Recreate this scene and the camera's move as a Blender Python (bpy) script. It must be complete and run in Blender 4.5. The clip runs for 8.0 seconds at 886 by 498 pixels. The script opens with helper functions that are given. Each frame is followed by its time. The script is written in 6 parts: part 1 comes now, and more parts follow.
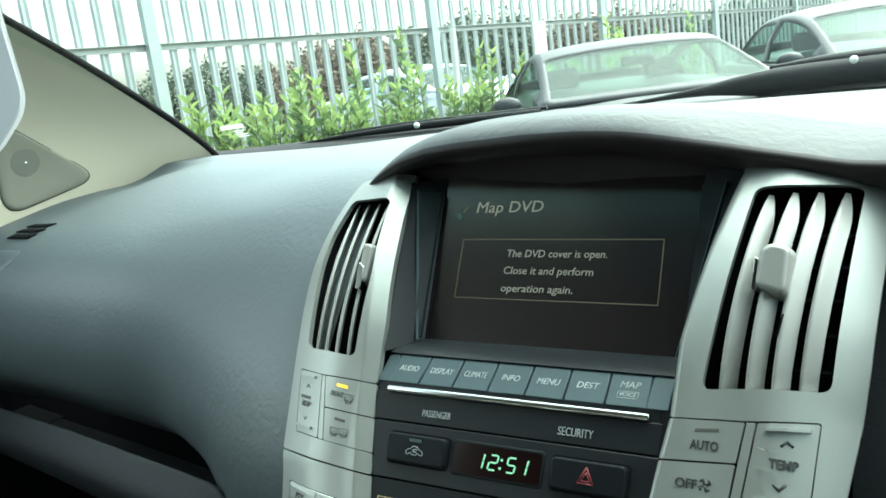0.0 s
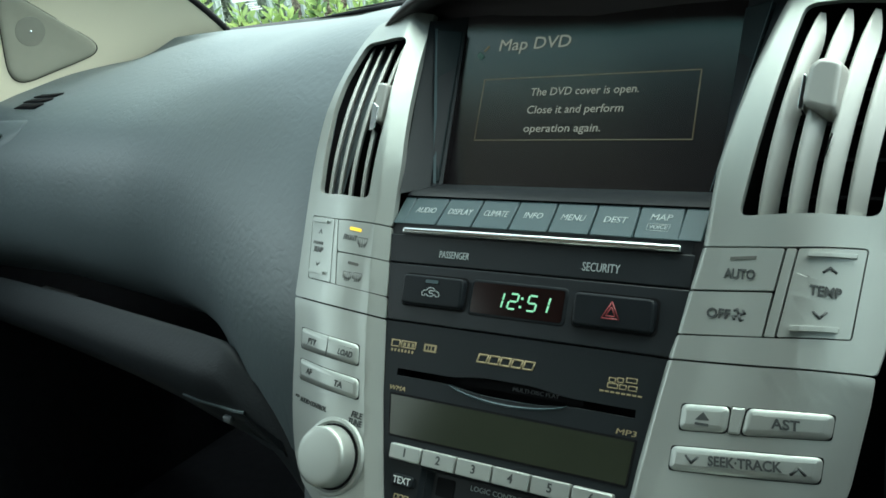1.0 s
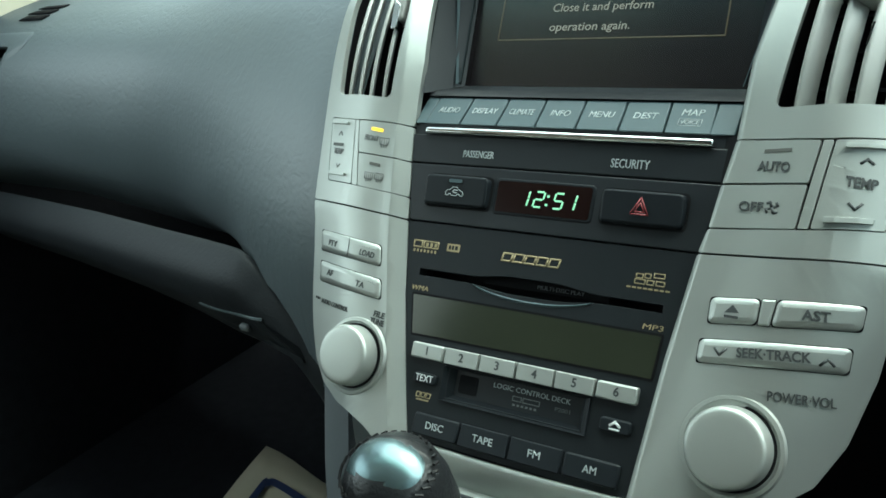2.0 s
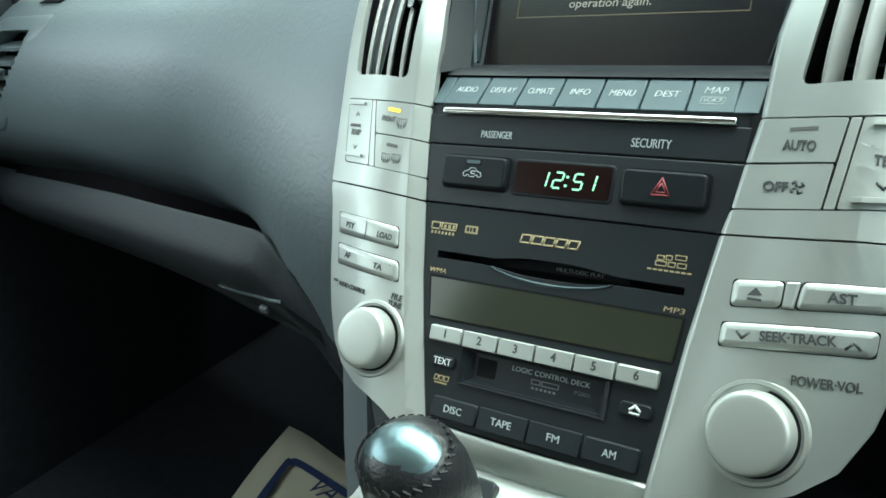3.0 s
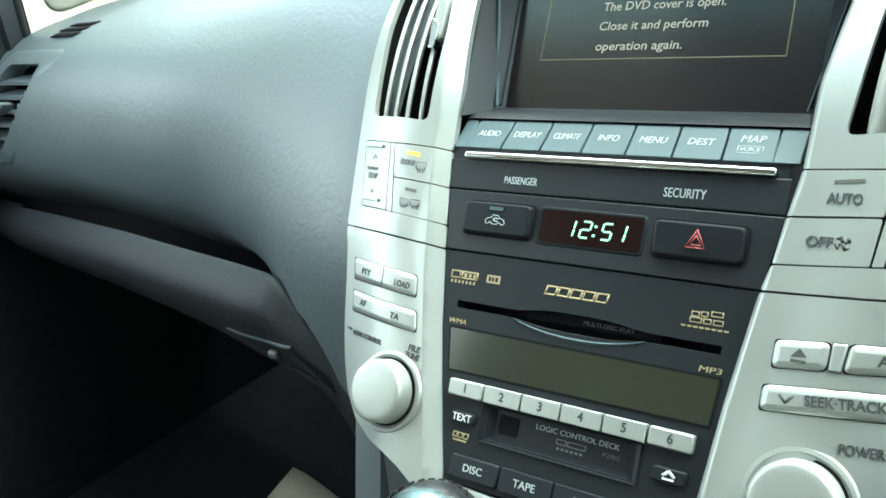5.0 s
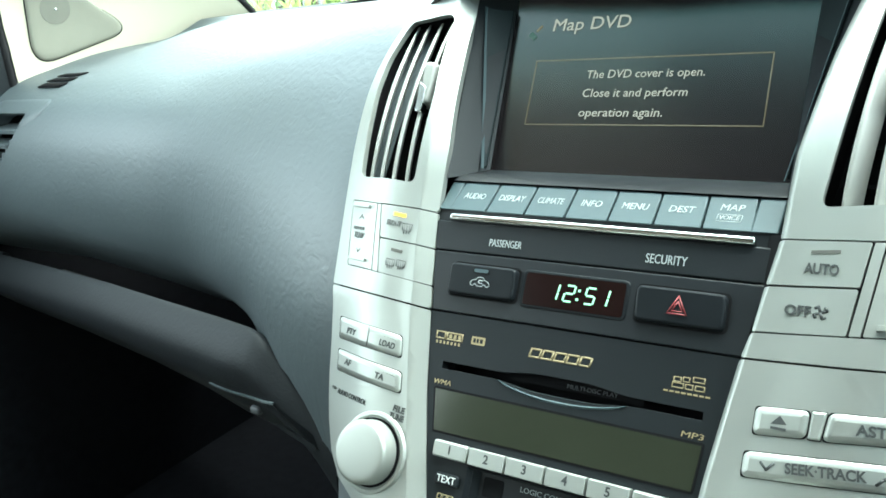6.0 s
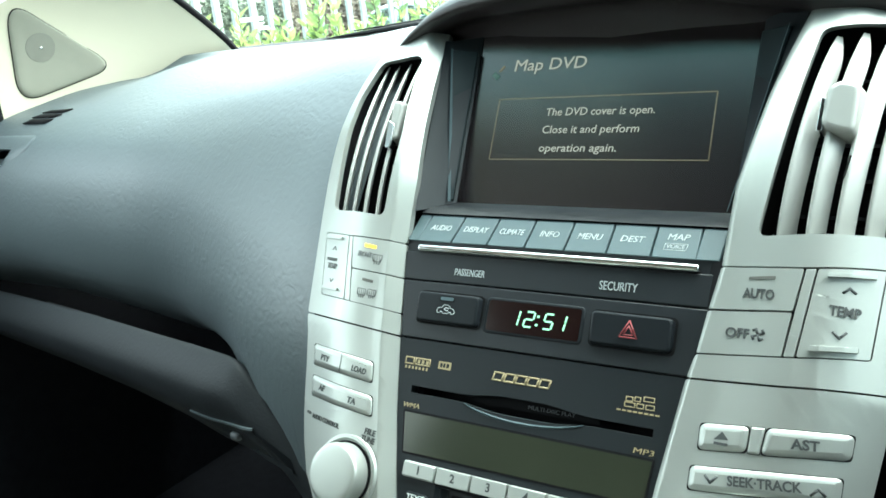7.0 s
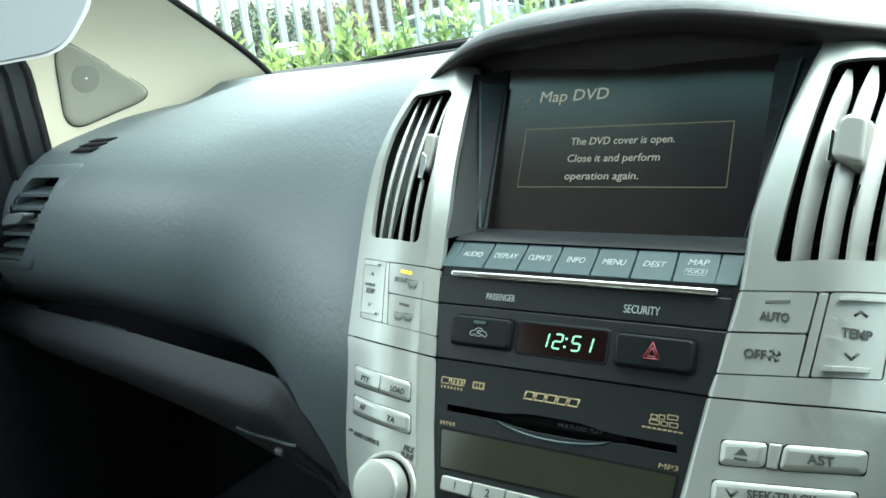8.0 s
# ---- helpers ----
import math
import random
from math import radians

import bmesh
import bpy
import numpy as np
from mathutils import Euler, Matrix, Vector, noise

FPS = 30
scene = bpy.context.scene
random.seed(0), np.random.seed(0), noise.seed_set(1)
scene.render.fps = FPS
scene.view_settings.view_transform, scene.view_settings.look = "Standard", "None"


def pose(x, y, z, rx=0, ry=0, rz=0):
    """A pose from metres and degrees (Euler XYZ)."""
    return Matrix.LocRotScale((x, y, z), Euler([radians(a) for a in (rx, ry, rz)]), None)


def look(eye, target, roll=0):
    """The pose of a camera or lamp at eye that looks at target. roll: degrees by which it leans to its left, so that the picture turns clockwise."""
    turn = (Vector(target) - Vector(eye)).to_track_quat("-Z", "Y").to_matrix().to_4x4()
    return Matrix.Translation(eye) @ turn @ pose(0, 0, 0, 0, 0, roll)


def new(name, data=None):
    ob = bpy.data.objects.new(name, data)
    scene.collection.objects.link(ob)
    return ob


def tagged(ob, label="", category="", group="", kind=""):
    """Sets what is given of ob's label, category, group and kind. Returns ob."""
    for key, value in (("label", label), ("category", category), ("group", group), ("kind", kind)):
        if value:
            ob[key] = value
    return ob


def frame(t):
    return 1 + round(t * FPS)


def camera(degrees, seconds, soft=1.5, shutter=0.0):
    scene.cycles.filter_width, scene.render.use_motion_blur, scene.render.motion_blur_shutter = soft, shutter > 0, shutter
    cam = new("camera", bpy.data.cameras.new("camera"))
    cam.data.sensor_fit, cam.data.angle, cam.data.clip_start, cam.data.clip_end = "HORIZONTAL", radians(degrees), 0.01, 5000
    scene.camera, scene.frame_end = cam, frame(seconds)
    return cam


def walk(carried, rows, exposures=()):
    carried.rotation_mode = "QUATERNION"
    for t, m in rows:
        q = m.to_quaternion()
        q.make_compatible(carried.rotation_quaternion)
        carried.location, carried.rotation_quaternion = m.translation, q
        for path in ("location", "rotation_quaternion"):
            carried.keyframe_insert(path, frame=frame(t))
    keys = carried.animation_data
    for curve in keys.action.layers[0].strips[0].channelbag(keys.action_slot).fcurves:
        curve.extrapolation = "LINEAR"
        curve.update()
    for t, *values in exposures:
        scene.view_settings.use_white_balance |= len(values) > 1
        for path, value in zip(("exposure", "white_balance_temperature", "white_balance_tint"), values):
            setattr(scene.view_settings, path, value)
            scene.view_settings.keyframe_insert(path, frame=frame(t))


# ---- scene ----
# ---- camera and walk ----
EXPOSURES = [(t, e + 0.62, 6100, -8 if t < 2 else -6 if t < 5 else -5) for t, e in ((0.0, 1.36), (0.5, 1.20), (1.0, 1.20), (1.5, 1.24), (1.7, 1.34), (2.8, 1.95), (3.5, 2.28), (4.2, 2.46), (5.5, 2.56), (6.5, 2.42), (7.5, 2.12), (8.0, 1.90))]
LENS = 54.58
PATH = [  # seconds, eye x y z, yaw, pitch, roll
    (0, 0.2214, -0.3816, 1.2820, 33.299, -11.901, -7.352),
    (0.5, 0.2138, -0.3757, 1.2573, 33.689, -13.356, -7.628),
    (1, 0.2076, -0.3716, 1.2331, 35.271, -17.364, -7.336),
    (1.5, 0.1976, -0.3831, 1.2150, 35.037, -20.031, -6.537),
    (3, 0.1958, -0.3762, 1.2118, 37.676, -22.526, -7.872),
    (3.5, 0.1943, -0.3739, 1.2104, 37.887, -22.384, -7.905),
    (4, 0.1905, -0.3704, 1.2120, 38.157, -22.480, -8.138),
    (5.5, 0.1740, -0.3627, 1.2169, 37.168, -18.805, -6.531),
    (6, 0.1772, -0.3661, 1.2248, 35.960, -17.635, -6.242),
    (6.5, 0.1863, -0.3712, 1.2280, 34.974, -16.585, -6.093),
    (7, 0.1995, -0.3790, 1.2320, 34.822, -15.905, -6.503),
    (7.5, 0.2114, -0.3876, 1.2392, 35.694, -15.692, -7.285),
    (8, 0.2133, -0.3978, 1.2501, 36.849, -15.177, -8.014),
]

cam = camera(LENS, 8.0, 1.65)
walk(cam, [(t, pose(x, y, z, 0, 0, yaw) @ pose(0, 0, 0, 90 + pitch, 0, 0) @ pose(0, 0, 0, 0, 0, roll)) for t, x, y, z, yaw, pitch, roll in PATH],
     exposures=EXPOSURES)

# ---- world and light ----
world = bpy.data.worlds.new("overcast_sky")
scene.world = world
world.use_nodes = True
wn = world.node_tree.nodes
sky = wn.new("ShaderNodeTexSky")
sky.sky_type = "NISHITA"
sky.sun_disc = False
sky.sun_elevation, sky.sun_rotation = radians(51), radians(21)
sky.air_density, sky.dust_density, sky.ozone_density = 1.3, 3.5, 1.0
wn["Background"].inputs[1].default_value = 0.15
hazy = wn.new("ShaderNodeHueSaturation")
hazy.inputs["Saturation"].default_value = 0.35
world.node_tree.links.new(sky.outputs[0], hazy.inputs["Color"])
world.node_tree.links.new(hazy.outputs[0], wn["Background"].inputs[0])
sun = new("sun", bpy.data.lights.new("sun", "SUN"))
sun.data.energy, sun.data.angle, sun.data.color = 2.3, radians(95), (1.0, 0.97, 0.92)
sun.matrix_world = look((0, 0, 10), (-0.22, -0.58, 9.22))

# daylight entering by the passenger's side window
lamp = new("passenger_window_daylight", bpy.data.lights.new("passenger_window_daylight", "AREA"))
lamp.data.shape, lamp.data.size, lamp.data.size_y = "RECTANGLE", 0.76, 0.36
lamp.data.energy, lamp.data.color = 0.46, (0.95, 1.0, 1.0)
lamp.matrix_world = look((-0.80, -0.42, 1.35), (-0.35, 0.06, 1.10))

# ---- materials ----
def mat(name, color, rough=0.5, metal=0.0, grain=0.0, scale=400.0, vary=0.0, vscale=8.0, rvary=0.0, spec=0.5, coat=0.0, emit=None, estr=1.0, kind="noise"):
    m = bpy.data.materials.new(name)
    m.use_nodes = True
    nt = m.node_tree
    b = nt.nodes["Principled BSDF"]
    b.inputs["Base Color"].default_value = (*color, 1)
    b.inputs["Roughness"].default_value = rough
    b.inputs["Metallic"].default_value = metal
    b.inputs["Specular IOR Level"].default_value = spec
    b.inputs["Coat Weight"].default_value = coat
    b.inputs["Coat Roughness"].default_value = 0.2 if name == "display_glass" else 0.08
    tc = nt.nodes.new("ShaderNodeTexCoord")
    if emit:
        b.inputs["Emission Color"].default_value = (*emit, 1)
        b.inputs["Emission Strength"].default_value = estr
    if vary or rvary:
        n = nt.nodes.new("ShaderNodeTexNoise")
        n.inputs["Scale"].default_value, n.inputs["Detail"].default_value = vscale, 6
        nt.links.new(tc.outputs["Object"], n.inputs["Vector"])
        if vary:
            mix = nt.nodes.new("ShaderNodeMix")
            mix.data_type = "RGBA"
            mix.inputs["A"].default_value = (*[c * (1 - vary) for c in color], 1)
            mix.inputs["B"].default_value = (*[min(1, c * (1 + vary)) for c in color], 1)
            nt.links.new(n.outputs["Fac"], mix.inputs["Factor"])
            nt.links.new(mix.outputs["Result"], b.inputs["Base Color"])
        if rvary:
            r = nt.nodes.new("ShaderNodeMapRange")
            r.inputs["To Min"].default_value, r.inputs["To Max"].default_value = rough - rvary, rough + rvary
            nt.links.new(n.outputs["Fac"], r.inputs["Value"])
            nt.links.new(r.outputs["Result"], b.inputs["Roughness"])
    if grain:
        if kind == "leather":
            g = nt.nodes.new("ShaderNodeTexVoronoi")
            g.feature = "SMOOTH_F1"
            wob = nt.nodes.new("ShaderNodeTexNoise")
            wob.inputs["Scale"].default_value = scale * 0.35
            add = nt.nodes.new("ShaderNodeVectorMath")
            add.operation = "MULTIPLY_ADD"
            add.inputs[1].default_value = (0.012,) * 3
            nt.links.new(tc.outputs["Object"], wob.inputs["Vector"])
            nt.links.new(wob.outputs["Color"], add.inputs[0])
            nt.links.new(tc.outputs["Object"], add.inputs[2])
            nt.links.new(add.outputs[0], g.inputs["Vector"])
            fold = nt.nodes.new("ShaderNodeTexNoise")
            fold.inputs["Scale"].default_value, fold.inputs["Detail"].default_value, fold.inputs["Distortion"].default_value = scale * 0.55, 3, 1.6
            nt.links.new(tc.outputs["Object"], fold.inputs["Vector"])
            both = nt.nodes.new("ShaderNodeMath")
            both.operation = "MULTIPLY_ADD"
            both.inputs[1].default_value = 2.2
            nt.links.new(fold.outputs["Fac"], both.inputs[0])
            nt.links.new(g.outputs["Distance"], both.inputs[2])
            out = both.outputs[0]
        else:
            g = nt.nodes.new("ShaderNodeTexNoise")
            g.inputs["Detail"].default_value = 4
            nt.links.new(tc.outputs["Object"], g.inputs["Vector"])
            out = g.outputs["Fac"]
        g.inputs["Scale"].default_value = scale
        bump = nt.nodes.new("ShaderNodeBump")
        bump.inputs["Strength"].default_value, bump.inputs["Distance"].default_value = grain, 0.0006
        nt.links.new(out, bump.inputs["Height"])
        nt.links.new(bump.outputs["Normal"], b.inputs["Normal"])
    return m


PAD = mat("soft_dash_plastic", (0.087, 0.108, 0.117), 0.50, spec=0.75, grain=0.22, scale=190, vary=0.12, vscale=14, rvary=0.05, kind="leather")
HOOD = mat("matte_dash_top_plastic", (0.068, 0.076, 0.080), 0.58, spec=0.32, grain=0.42, scale=150, vary=0.12, vscale=14, rvary=0.05, kind="leather")
# darker plastic than the pad, with the shade below the pad put in too
PAD_LOW = mat("shaded_lower_plastic", (0.0125, 0.0150, 0.0175), 0.6, spec=0.25, grain=0.2, scale=300, vary=0.15, vscale=20, rvary=0.06, kind="leather")
SILVER = mat("satin_silver_paint", (0.385, 0.405, 0.38), 0.47, 0.72, grain=0.06, scale=2400, vary=0.04, vscale=25, rvary=0.05)
SLAT = mat("pale_vent_plastic", (0.37, 0.375, 0.35), 0.36, 0.25, grain=0.03, scale=1500, vary=0.05, vscale=40)
BLACK = mat("black_fascia_plastic", (0.010, 0.0125, 0.0150), 0.45, spec=0.35, grain=0.10, scale=1400, vary=0.15, vscale=40, rvary=0.05)
FACE = mat("charcoal_radio_face", (0.010, 0.0125, 0.0145), 0.5, spec=0.22, grain=0.10, scale=1600, vary=0.12, vscale=30, rvary=0.05)
KEY = mat("dark_teal_key_plastic", (0.055, 0.082, 0.091), 0.45, spec=0.3, grain=0.05, scale=1500, vary=0.1, vscale=60, rvary=0.05)
BUTTON = mat("black_button_rubber", (0.0100, 0.0125, 0.0150), 0.45, spec=0.18, grain=0.05, scale=1500, vary=0.1, vscale=60, rvary=0.05)
CHROME = mat("polished_chrome", (0.85, 0.86, 0.86), 0.10, 1.0, rvary=0.03, vscale=60)
LINER = mat("black_liner_and_lip_shade", (0.023, 0.0185, 0.0195), 0.42, spec=0.4, grain=0.06, scale=1200, vary=0.1, vscale=30)
DARK = mat("dark_gap", (0.008, 0.008, 0.009), 0.8, spec=0.1)
INSERT = mat("dark_teal_insert", (0.012, 0.019, 0.021), 0.5, spec=0.2, grain=0.04, scale=1500, vary=0.1, vscale=60)
SCREEN = mat("display_glass", (0.011, 0.0085, 0.0095), 0.23, spec=0.9, vary=0.1, vscale=20, coat=0.3)
TEXT_LIT = mat("lit_screen_text", (0.05, 0.05, 0.05), 0.5, emit=(0.86, 0.84, 0.70), estr=0.066)
LINE_LIT = mat("lit_screen_line", (0.03, 0.03, 0.02), 0.5, emit=(0.50, 0.42, 0.26), estr=0.05)
ICON_LIT = mat("lit_screen_icon", (0.03, 0.04, 0.03), 0.5, emit=(0.25, 0.5, 0.42), estr=0.03)
CLOCK_LIT = mat("lit_clock_digit", (0.02, 0.05, 0.03), 0.5, emit=(0.44, 1.0, 0.60), estr=0.22)
CLOCK_WIN = mat("clock_window", (0.008, 0.003, 0.003), 0.15, spec=0.5, vary=0.2, vscale=60)
AMBER = mat("amber_lamp", (0.8, 0.5, 0.05), 0.4, emit=(1.0, 0.55, 0.04), estr=0.3)
LAMP_OFF = mat("unlit_indicator", (0.10, 0.10, 0.09), 0.4)
WHITE_INK = mat("white_print", (0.72, 0.74, 0.72), 0.6)
PALE_INK = mat("pale_grey_print", (0.38, 0.42, 0.42), 0.6)
DIM_INK = mat("faded_print", (0.10, 0.105, 0.11), 0.6)
MID_INK = mat("grey_print", (0.15, 0.155, 0.155), 0.6)
GREY_INK = mat("dark_grey_print", (0.040, 0.044, 0.044), 0.6)
GOLD_INK = mat("gold_print", (0.31, 0.25, 0.135), 0.6)
RED_INK = mat("red_print", (0.19, 0.018, 0.022), 0.5)
LCD = mat("olive_lcd", (0.027, 0.031, 0.021), 0.14, spec=0.5, vary=0.15, vscale=18)
TWEETER = mat("dark_tweeter_mesh", (0.185, 0.182, 0.15), 0.7, grain=0.5, scale=1300, vary=0.1, vscale=60)
CREAM = mat("cream_pillar_trim", (0.57, 0.53, 0.41), 0.8, grain=0.10, scale=900, vary=0.04, vscale=12)
GRILLE = mat("grey_speaker_mesh", (0.24, 0.235, 0.19), 0.75, grain=0.5, scale=1300, vary=0.05, vscale=40)
RUBBER = mat("black_rubber", (0.010, 0.010, 0.011), 0.6, spec=0.2, grain=0.1, scale=500)
LEATHER = mat("black_lever_leather", (0.009, 0.010, 0.011), 0.34, spec=0.35, grain=0.3, scale=420, vary=0.2, vscale=60, kind="leather")
CONSOLE = mat("grey_console_plastic", (0.12, 0.135, 0.145), 0.5, grain=0.2, scale=500, vary=0.1, vscale=20)
PAPER = mat("cream_paper_mat", (0.62, 0.58, 0.44), 0.85, grain=0.1, scale=300, vary=0.06, vscale=10)
BLUE_INK = mat("navy_print", (0.02, 0.04, 0.12), 0.7)
CARPET = mat("dark_carpet", (0.014, 0.015, 0.018), 0.95, spec=0.05, grain=1.0, scale=700, vary=0.4, vscale=60)
CARD = mat("pale_grey_card", (0.42, 0.45, 0.49), 0.55, vary=0.03, vscale=10)
CARD_EDGE = mat("white_card_edge", (0.85, 0.85, 0.85), 0.5)
HEADLINER = mat("cream_headlining", (0.40, 0.335, 0.265), 0.9, grain=0.2, scale=600, vary=0.05)
OVERHEAD = mat("charcoal_reflection_board", (0.035, 0.032, 0.033), 0.8, grain=0.2, scale=600, vary=0.1)
SEAT = mat("grey_beige_seat_leather", (0.11, 0.105, 0.09), 0.55, grain=0.2, scale=300, vary=0.1)

# ---- building helpers ----
from mathutils.bvhtree import BVHTree
Z0 = 1.1
TILT_BACK = radians(30.5)
PANEL = Matrix.Translation((0, 0, Z0)) @ Matrix(((1, 0, 0, 0), (0, math.sin(TILT_BACK), -math.cos(TILT_BACK), 0), (0, math.cos(TILT_BACK), math.sin(TILT_BACK), 0), (0, 0, 0, 1)))
MM = 0.001


def thing(name, label, category, at=None, kind="", group=""):
    """A top-level Empty that carries parts; at: its pose."""
    ob = new(name)
    ob.empty_display_size = 0.05
    ob.matrix_world = at if at is not None else Matrix()
    return tagged(ob, label, category, group, kind)


def part(name, bm, material, parent, label="", smooth=40.0, bevel=0.0, segs=2, kind=""):
    me = bpy.data.meshes.new(name)
    bmesh.ops.recalc_face_normals(bm, faces=bm.faces[:])
    bm.to_mesh(me)
    bm.free()
    me.materials.append(material)
    me.shade_smooth()
    me.set_sharp_from_angle(angle=radians(smooth))
    ob = new(name, me)
    if parent is not None:
        ob.parent = parent
    if bevel:
        mod = ob.modifiers.new("bevel", "BEVEL")
        mod.width, mod.segments, mod.limit_method, mod.angle_limit = bevel, segs, "ANGLE", radians(35)
        mod.harden_normals = False
    return tagged(ob, label, kind=kind)


def box(bm, x0, x1, y0, y1, z0, z1, m=None):
    vs = [bm.verts.new((x, y, z)) for x in (x0, x1) for y in (y0, y1) for z in (z0, z1)]
    for f in ((0, 1, 3, 2), (4, 6, 7, 5), (0, 4, 5, 1), (2, 3, 7, 6), (0, 2, 6, 4), (1, 5, 7, 3)):
        bm.faces.new([vs[i] for i in f])
    if m is not None:
        bmesh.ops.transform(bm, matrix=m, verts=vs)
    return vs


def rounded(poly, r, n=4):
    """The polygon with its corners rounded to radius r."""
    out = []
    for i, p in enumerate(poly):
        a, b = Vector(poly[i - 1]), Vector(poly[(i + 1) % len(poly)])
        p = Vector(p)
        u, w = (a - p), (b - p)
        rr = min(r, 0.45 * u.length, 0.45 * w.length)
        p0, p1 = p + u.normalized() * rr, p + w.normalized() * rr
        for k in range(n + 1):
            t = k / n
            out.append(tuple((1 - t) ** 2 * p0 + 2 * t * (1 - t) * p + t * t * p1))
    return out


def prism(bm, poly, z0, z1, taper=0.0):
    """A prism over a polygon in x, y, from z0 to z1; taper: how far its front edges stand in."""
    c = sum((Vector(p) for p in poly), Vector((0, 0))) / len(poly)
    lo = [bm.verts.new((p[0], p[1], z0)) for p in poly]
    hi = []
    for p in poly:
        d = Vector(p) - c
        q = c + d * (1 - taper / max(d.length, 1e-6))
        hi.append(bm.verts.new((q[0], q[1], z1)))
    n = len(poly)
    for i in range(n):
        bm.faces.new((lo[i], lo[(i + 1) % n], hi[(i + 1) % n], hi[i]))
    bm.faces.new(hi)
    bm.faces.new(lo[::-1])
    return lo + hi


def quad(x0, x1, y0, y1, slant=0.0):
    return [(x0 - slant, y0), (x1 - slant, y0), (x1 + slant, y1), (x0 + slant, y1)]


def scaled(poly, k=MM):
    return [(x * k, y * k) for x, y in poly]


def grid(rows):
    bm = bmesh.new()
    vs = [[bm.verts.new(p) for p in row] for row in rows]
    for a, b in zip(vs, vs[1:]):
        for i in range(len(a) - 1):
            bm.faces.new((a[i], a[i + 1], b[i + 1], b[i]))
    return bm


def inner_edge(v, left=False):
    """Where the silver side panels meet the black fascia, in mm."""
    if left:
        return float(np.interp(v, [-180, -164, -150, -121, -92, -62, -51, -39, -18, 2, 40, 90, 140, 165], [54, 57.5, 61, 68, 74.6, 80, 81.8, 83.6, 86.7, 89.1, 91.5, 99.5, 109.5, 114.5]))
    return float(np.interp(v, [-180, -164, -100, -51, 2, 40, 90, 140, 165], [66, 66.5, 73.5, 80.6, 90, 91.5, 99.5, 109.5, 114.5]))


def side_n(x, v):
    """How far the silver side panels stand proud of the stack's plane, in mm; x, v in mm."""
    ax = abs(x) + max(0.0, -50 - v) * 0.28
    d = max(0.0, abs(x) - inner_edge(v, x < 0))
    if x < 0:
        ax -= 5.0 * min(1.0, max(0.0, (v - 30) / 50)) * min(1.0, max(0.0, (ax - 140) / 20))
        f = float(np.interp(ax, [99, 104, 110, 116, 122, 127, 136, 146, 156, 164, 170, 180, 200], [5.6, 6.2, 6.9, 7.2, 6.8, 5.9, 3.0, -0.6, -4.6, -8.3, -11.4, -17.5, -32]))
        f = min(f, 0.62 * d)
    else:
        ax -= 4.0 * min(1.0, max(0.0, (v - 10) / 40)) * min(1.0, max(0.0, (ax - 145) / 15))
        f = float(np.interp(ax, [100, 108, 115, 126, 136, 145, 151, 157, 161, 165, 170, 176, 184, 200], [5.6, 6.4, 7.0, 7.4, 5.8, 2.2, -1.4, -5.6, -9.0, -12.8, -18, -25.5, -37.5, -64]))
        f = min(f, 0.4 + 5.6 * math.sqrt(max(0.0, 1 - max(0.0, 1 - d / 5.5) ** 2)) + 0.05 * d)
    return f - 0.00197 * max(0.0, v - 20) ** 2


def sheet(outer, holes, surf, thick, step=(5.0, 8.0), lift=0.0, cuts=()):
    """A curved plate over an outline in mm with holes; it follows surf(x, v), and is thick mm deep."""
    bm = bmesh.new()
    edges = []
    for loop in (outer, *holes):
        vs = [bm.verts.new((x, v, 0)) for x, v in loop]
        edges += [bm.edges.new((vs[i], vs[(i + 1) % len(vs)])) for i in range(len(vs))]
    bmesh.ops.triangle_fill(bm, use_beauty=True, use_dissolve=False, edges=edges)
    xs, vs = [p[0] for p in outer], [p[1] for p in outer]
    for lo, hi, st, ax in ((min(xs), max(xs), step[0], 0), (min(vs), max(vs), step[1], 1)):
        k = lo + st
        while k < hi - 0.3 * st:
            co, no = [0, 0, 0], [0, 0, 0]
            co[ax], no[ax] = k, 1
            bmesh.ops.bisect_plane(bm, geom=bm.verts[:] + bm.edges[:] + bm.faces[:], plane_co=co, plane_no=no, dist=1e-4)
            k += st
    for (x0, v0), (x1, v1) in cuts:
        bmesh.ops.bisect_plane(bm, geom=bm.verts[:] + bm.edges[:] + bm.faces[:], plane_co=(x0, v0, 0), plane_no=(v1 - v0, x0 - x1, 0), dist=1e-4)
    bmesh.ops.remove_doubles(bm, verts=bm.verts[:], dist=0.01)
    for f in bm.faces:
        if f.normal.z < 0:
            f.normal_flip()
    front = bm.verts[:]
    faces = bm.faces[:]
    back = {v: bm.verts.new((v.co.x, v.co.y, -1)) for v in front}
    rim = [e for e in bm.edges if len(e.link_faces) == 1]
    for e in rim:
        a, b = e.verts
        bm.faces.new((a, b, back[b], back[a]))
    for f in faces:
        bm.faces.new([back[v] for v in reversed(f.verts)])
    for v in front:
        n = surf(v.co.x, v.co.y) + lift
        back[v].co.z = n - thick
        v.co.z = n
    for v in bm.verts:
        v.co *= MM
    return bm


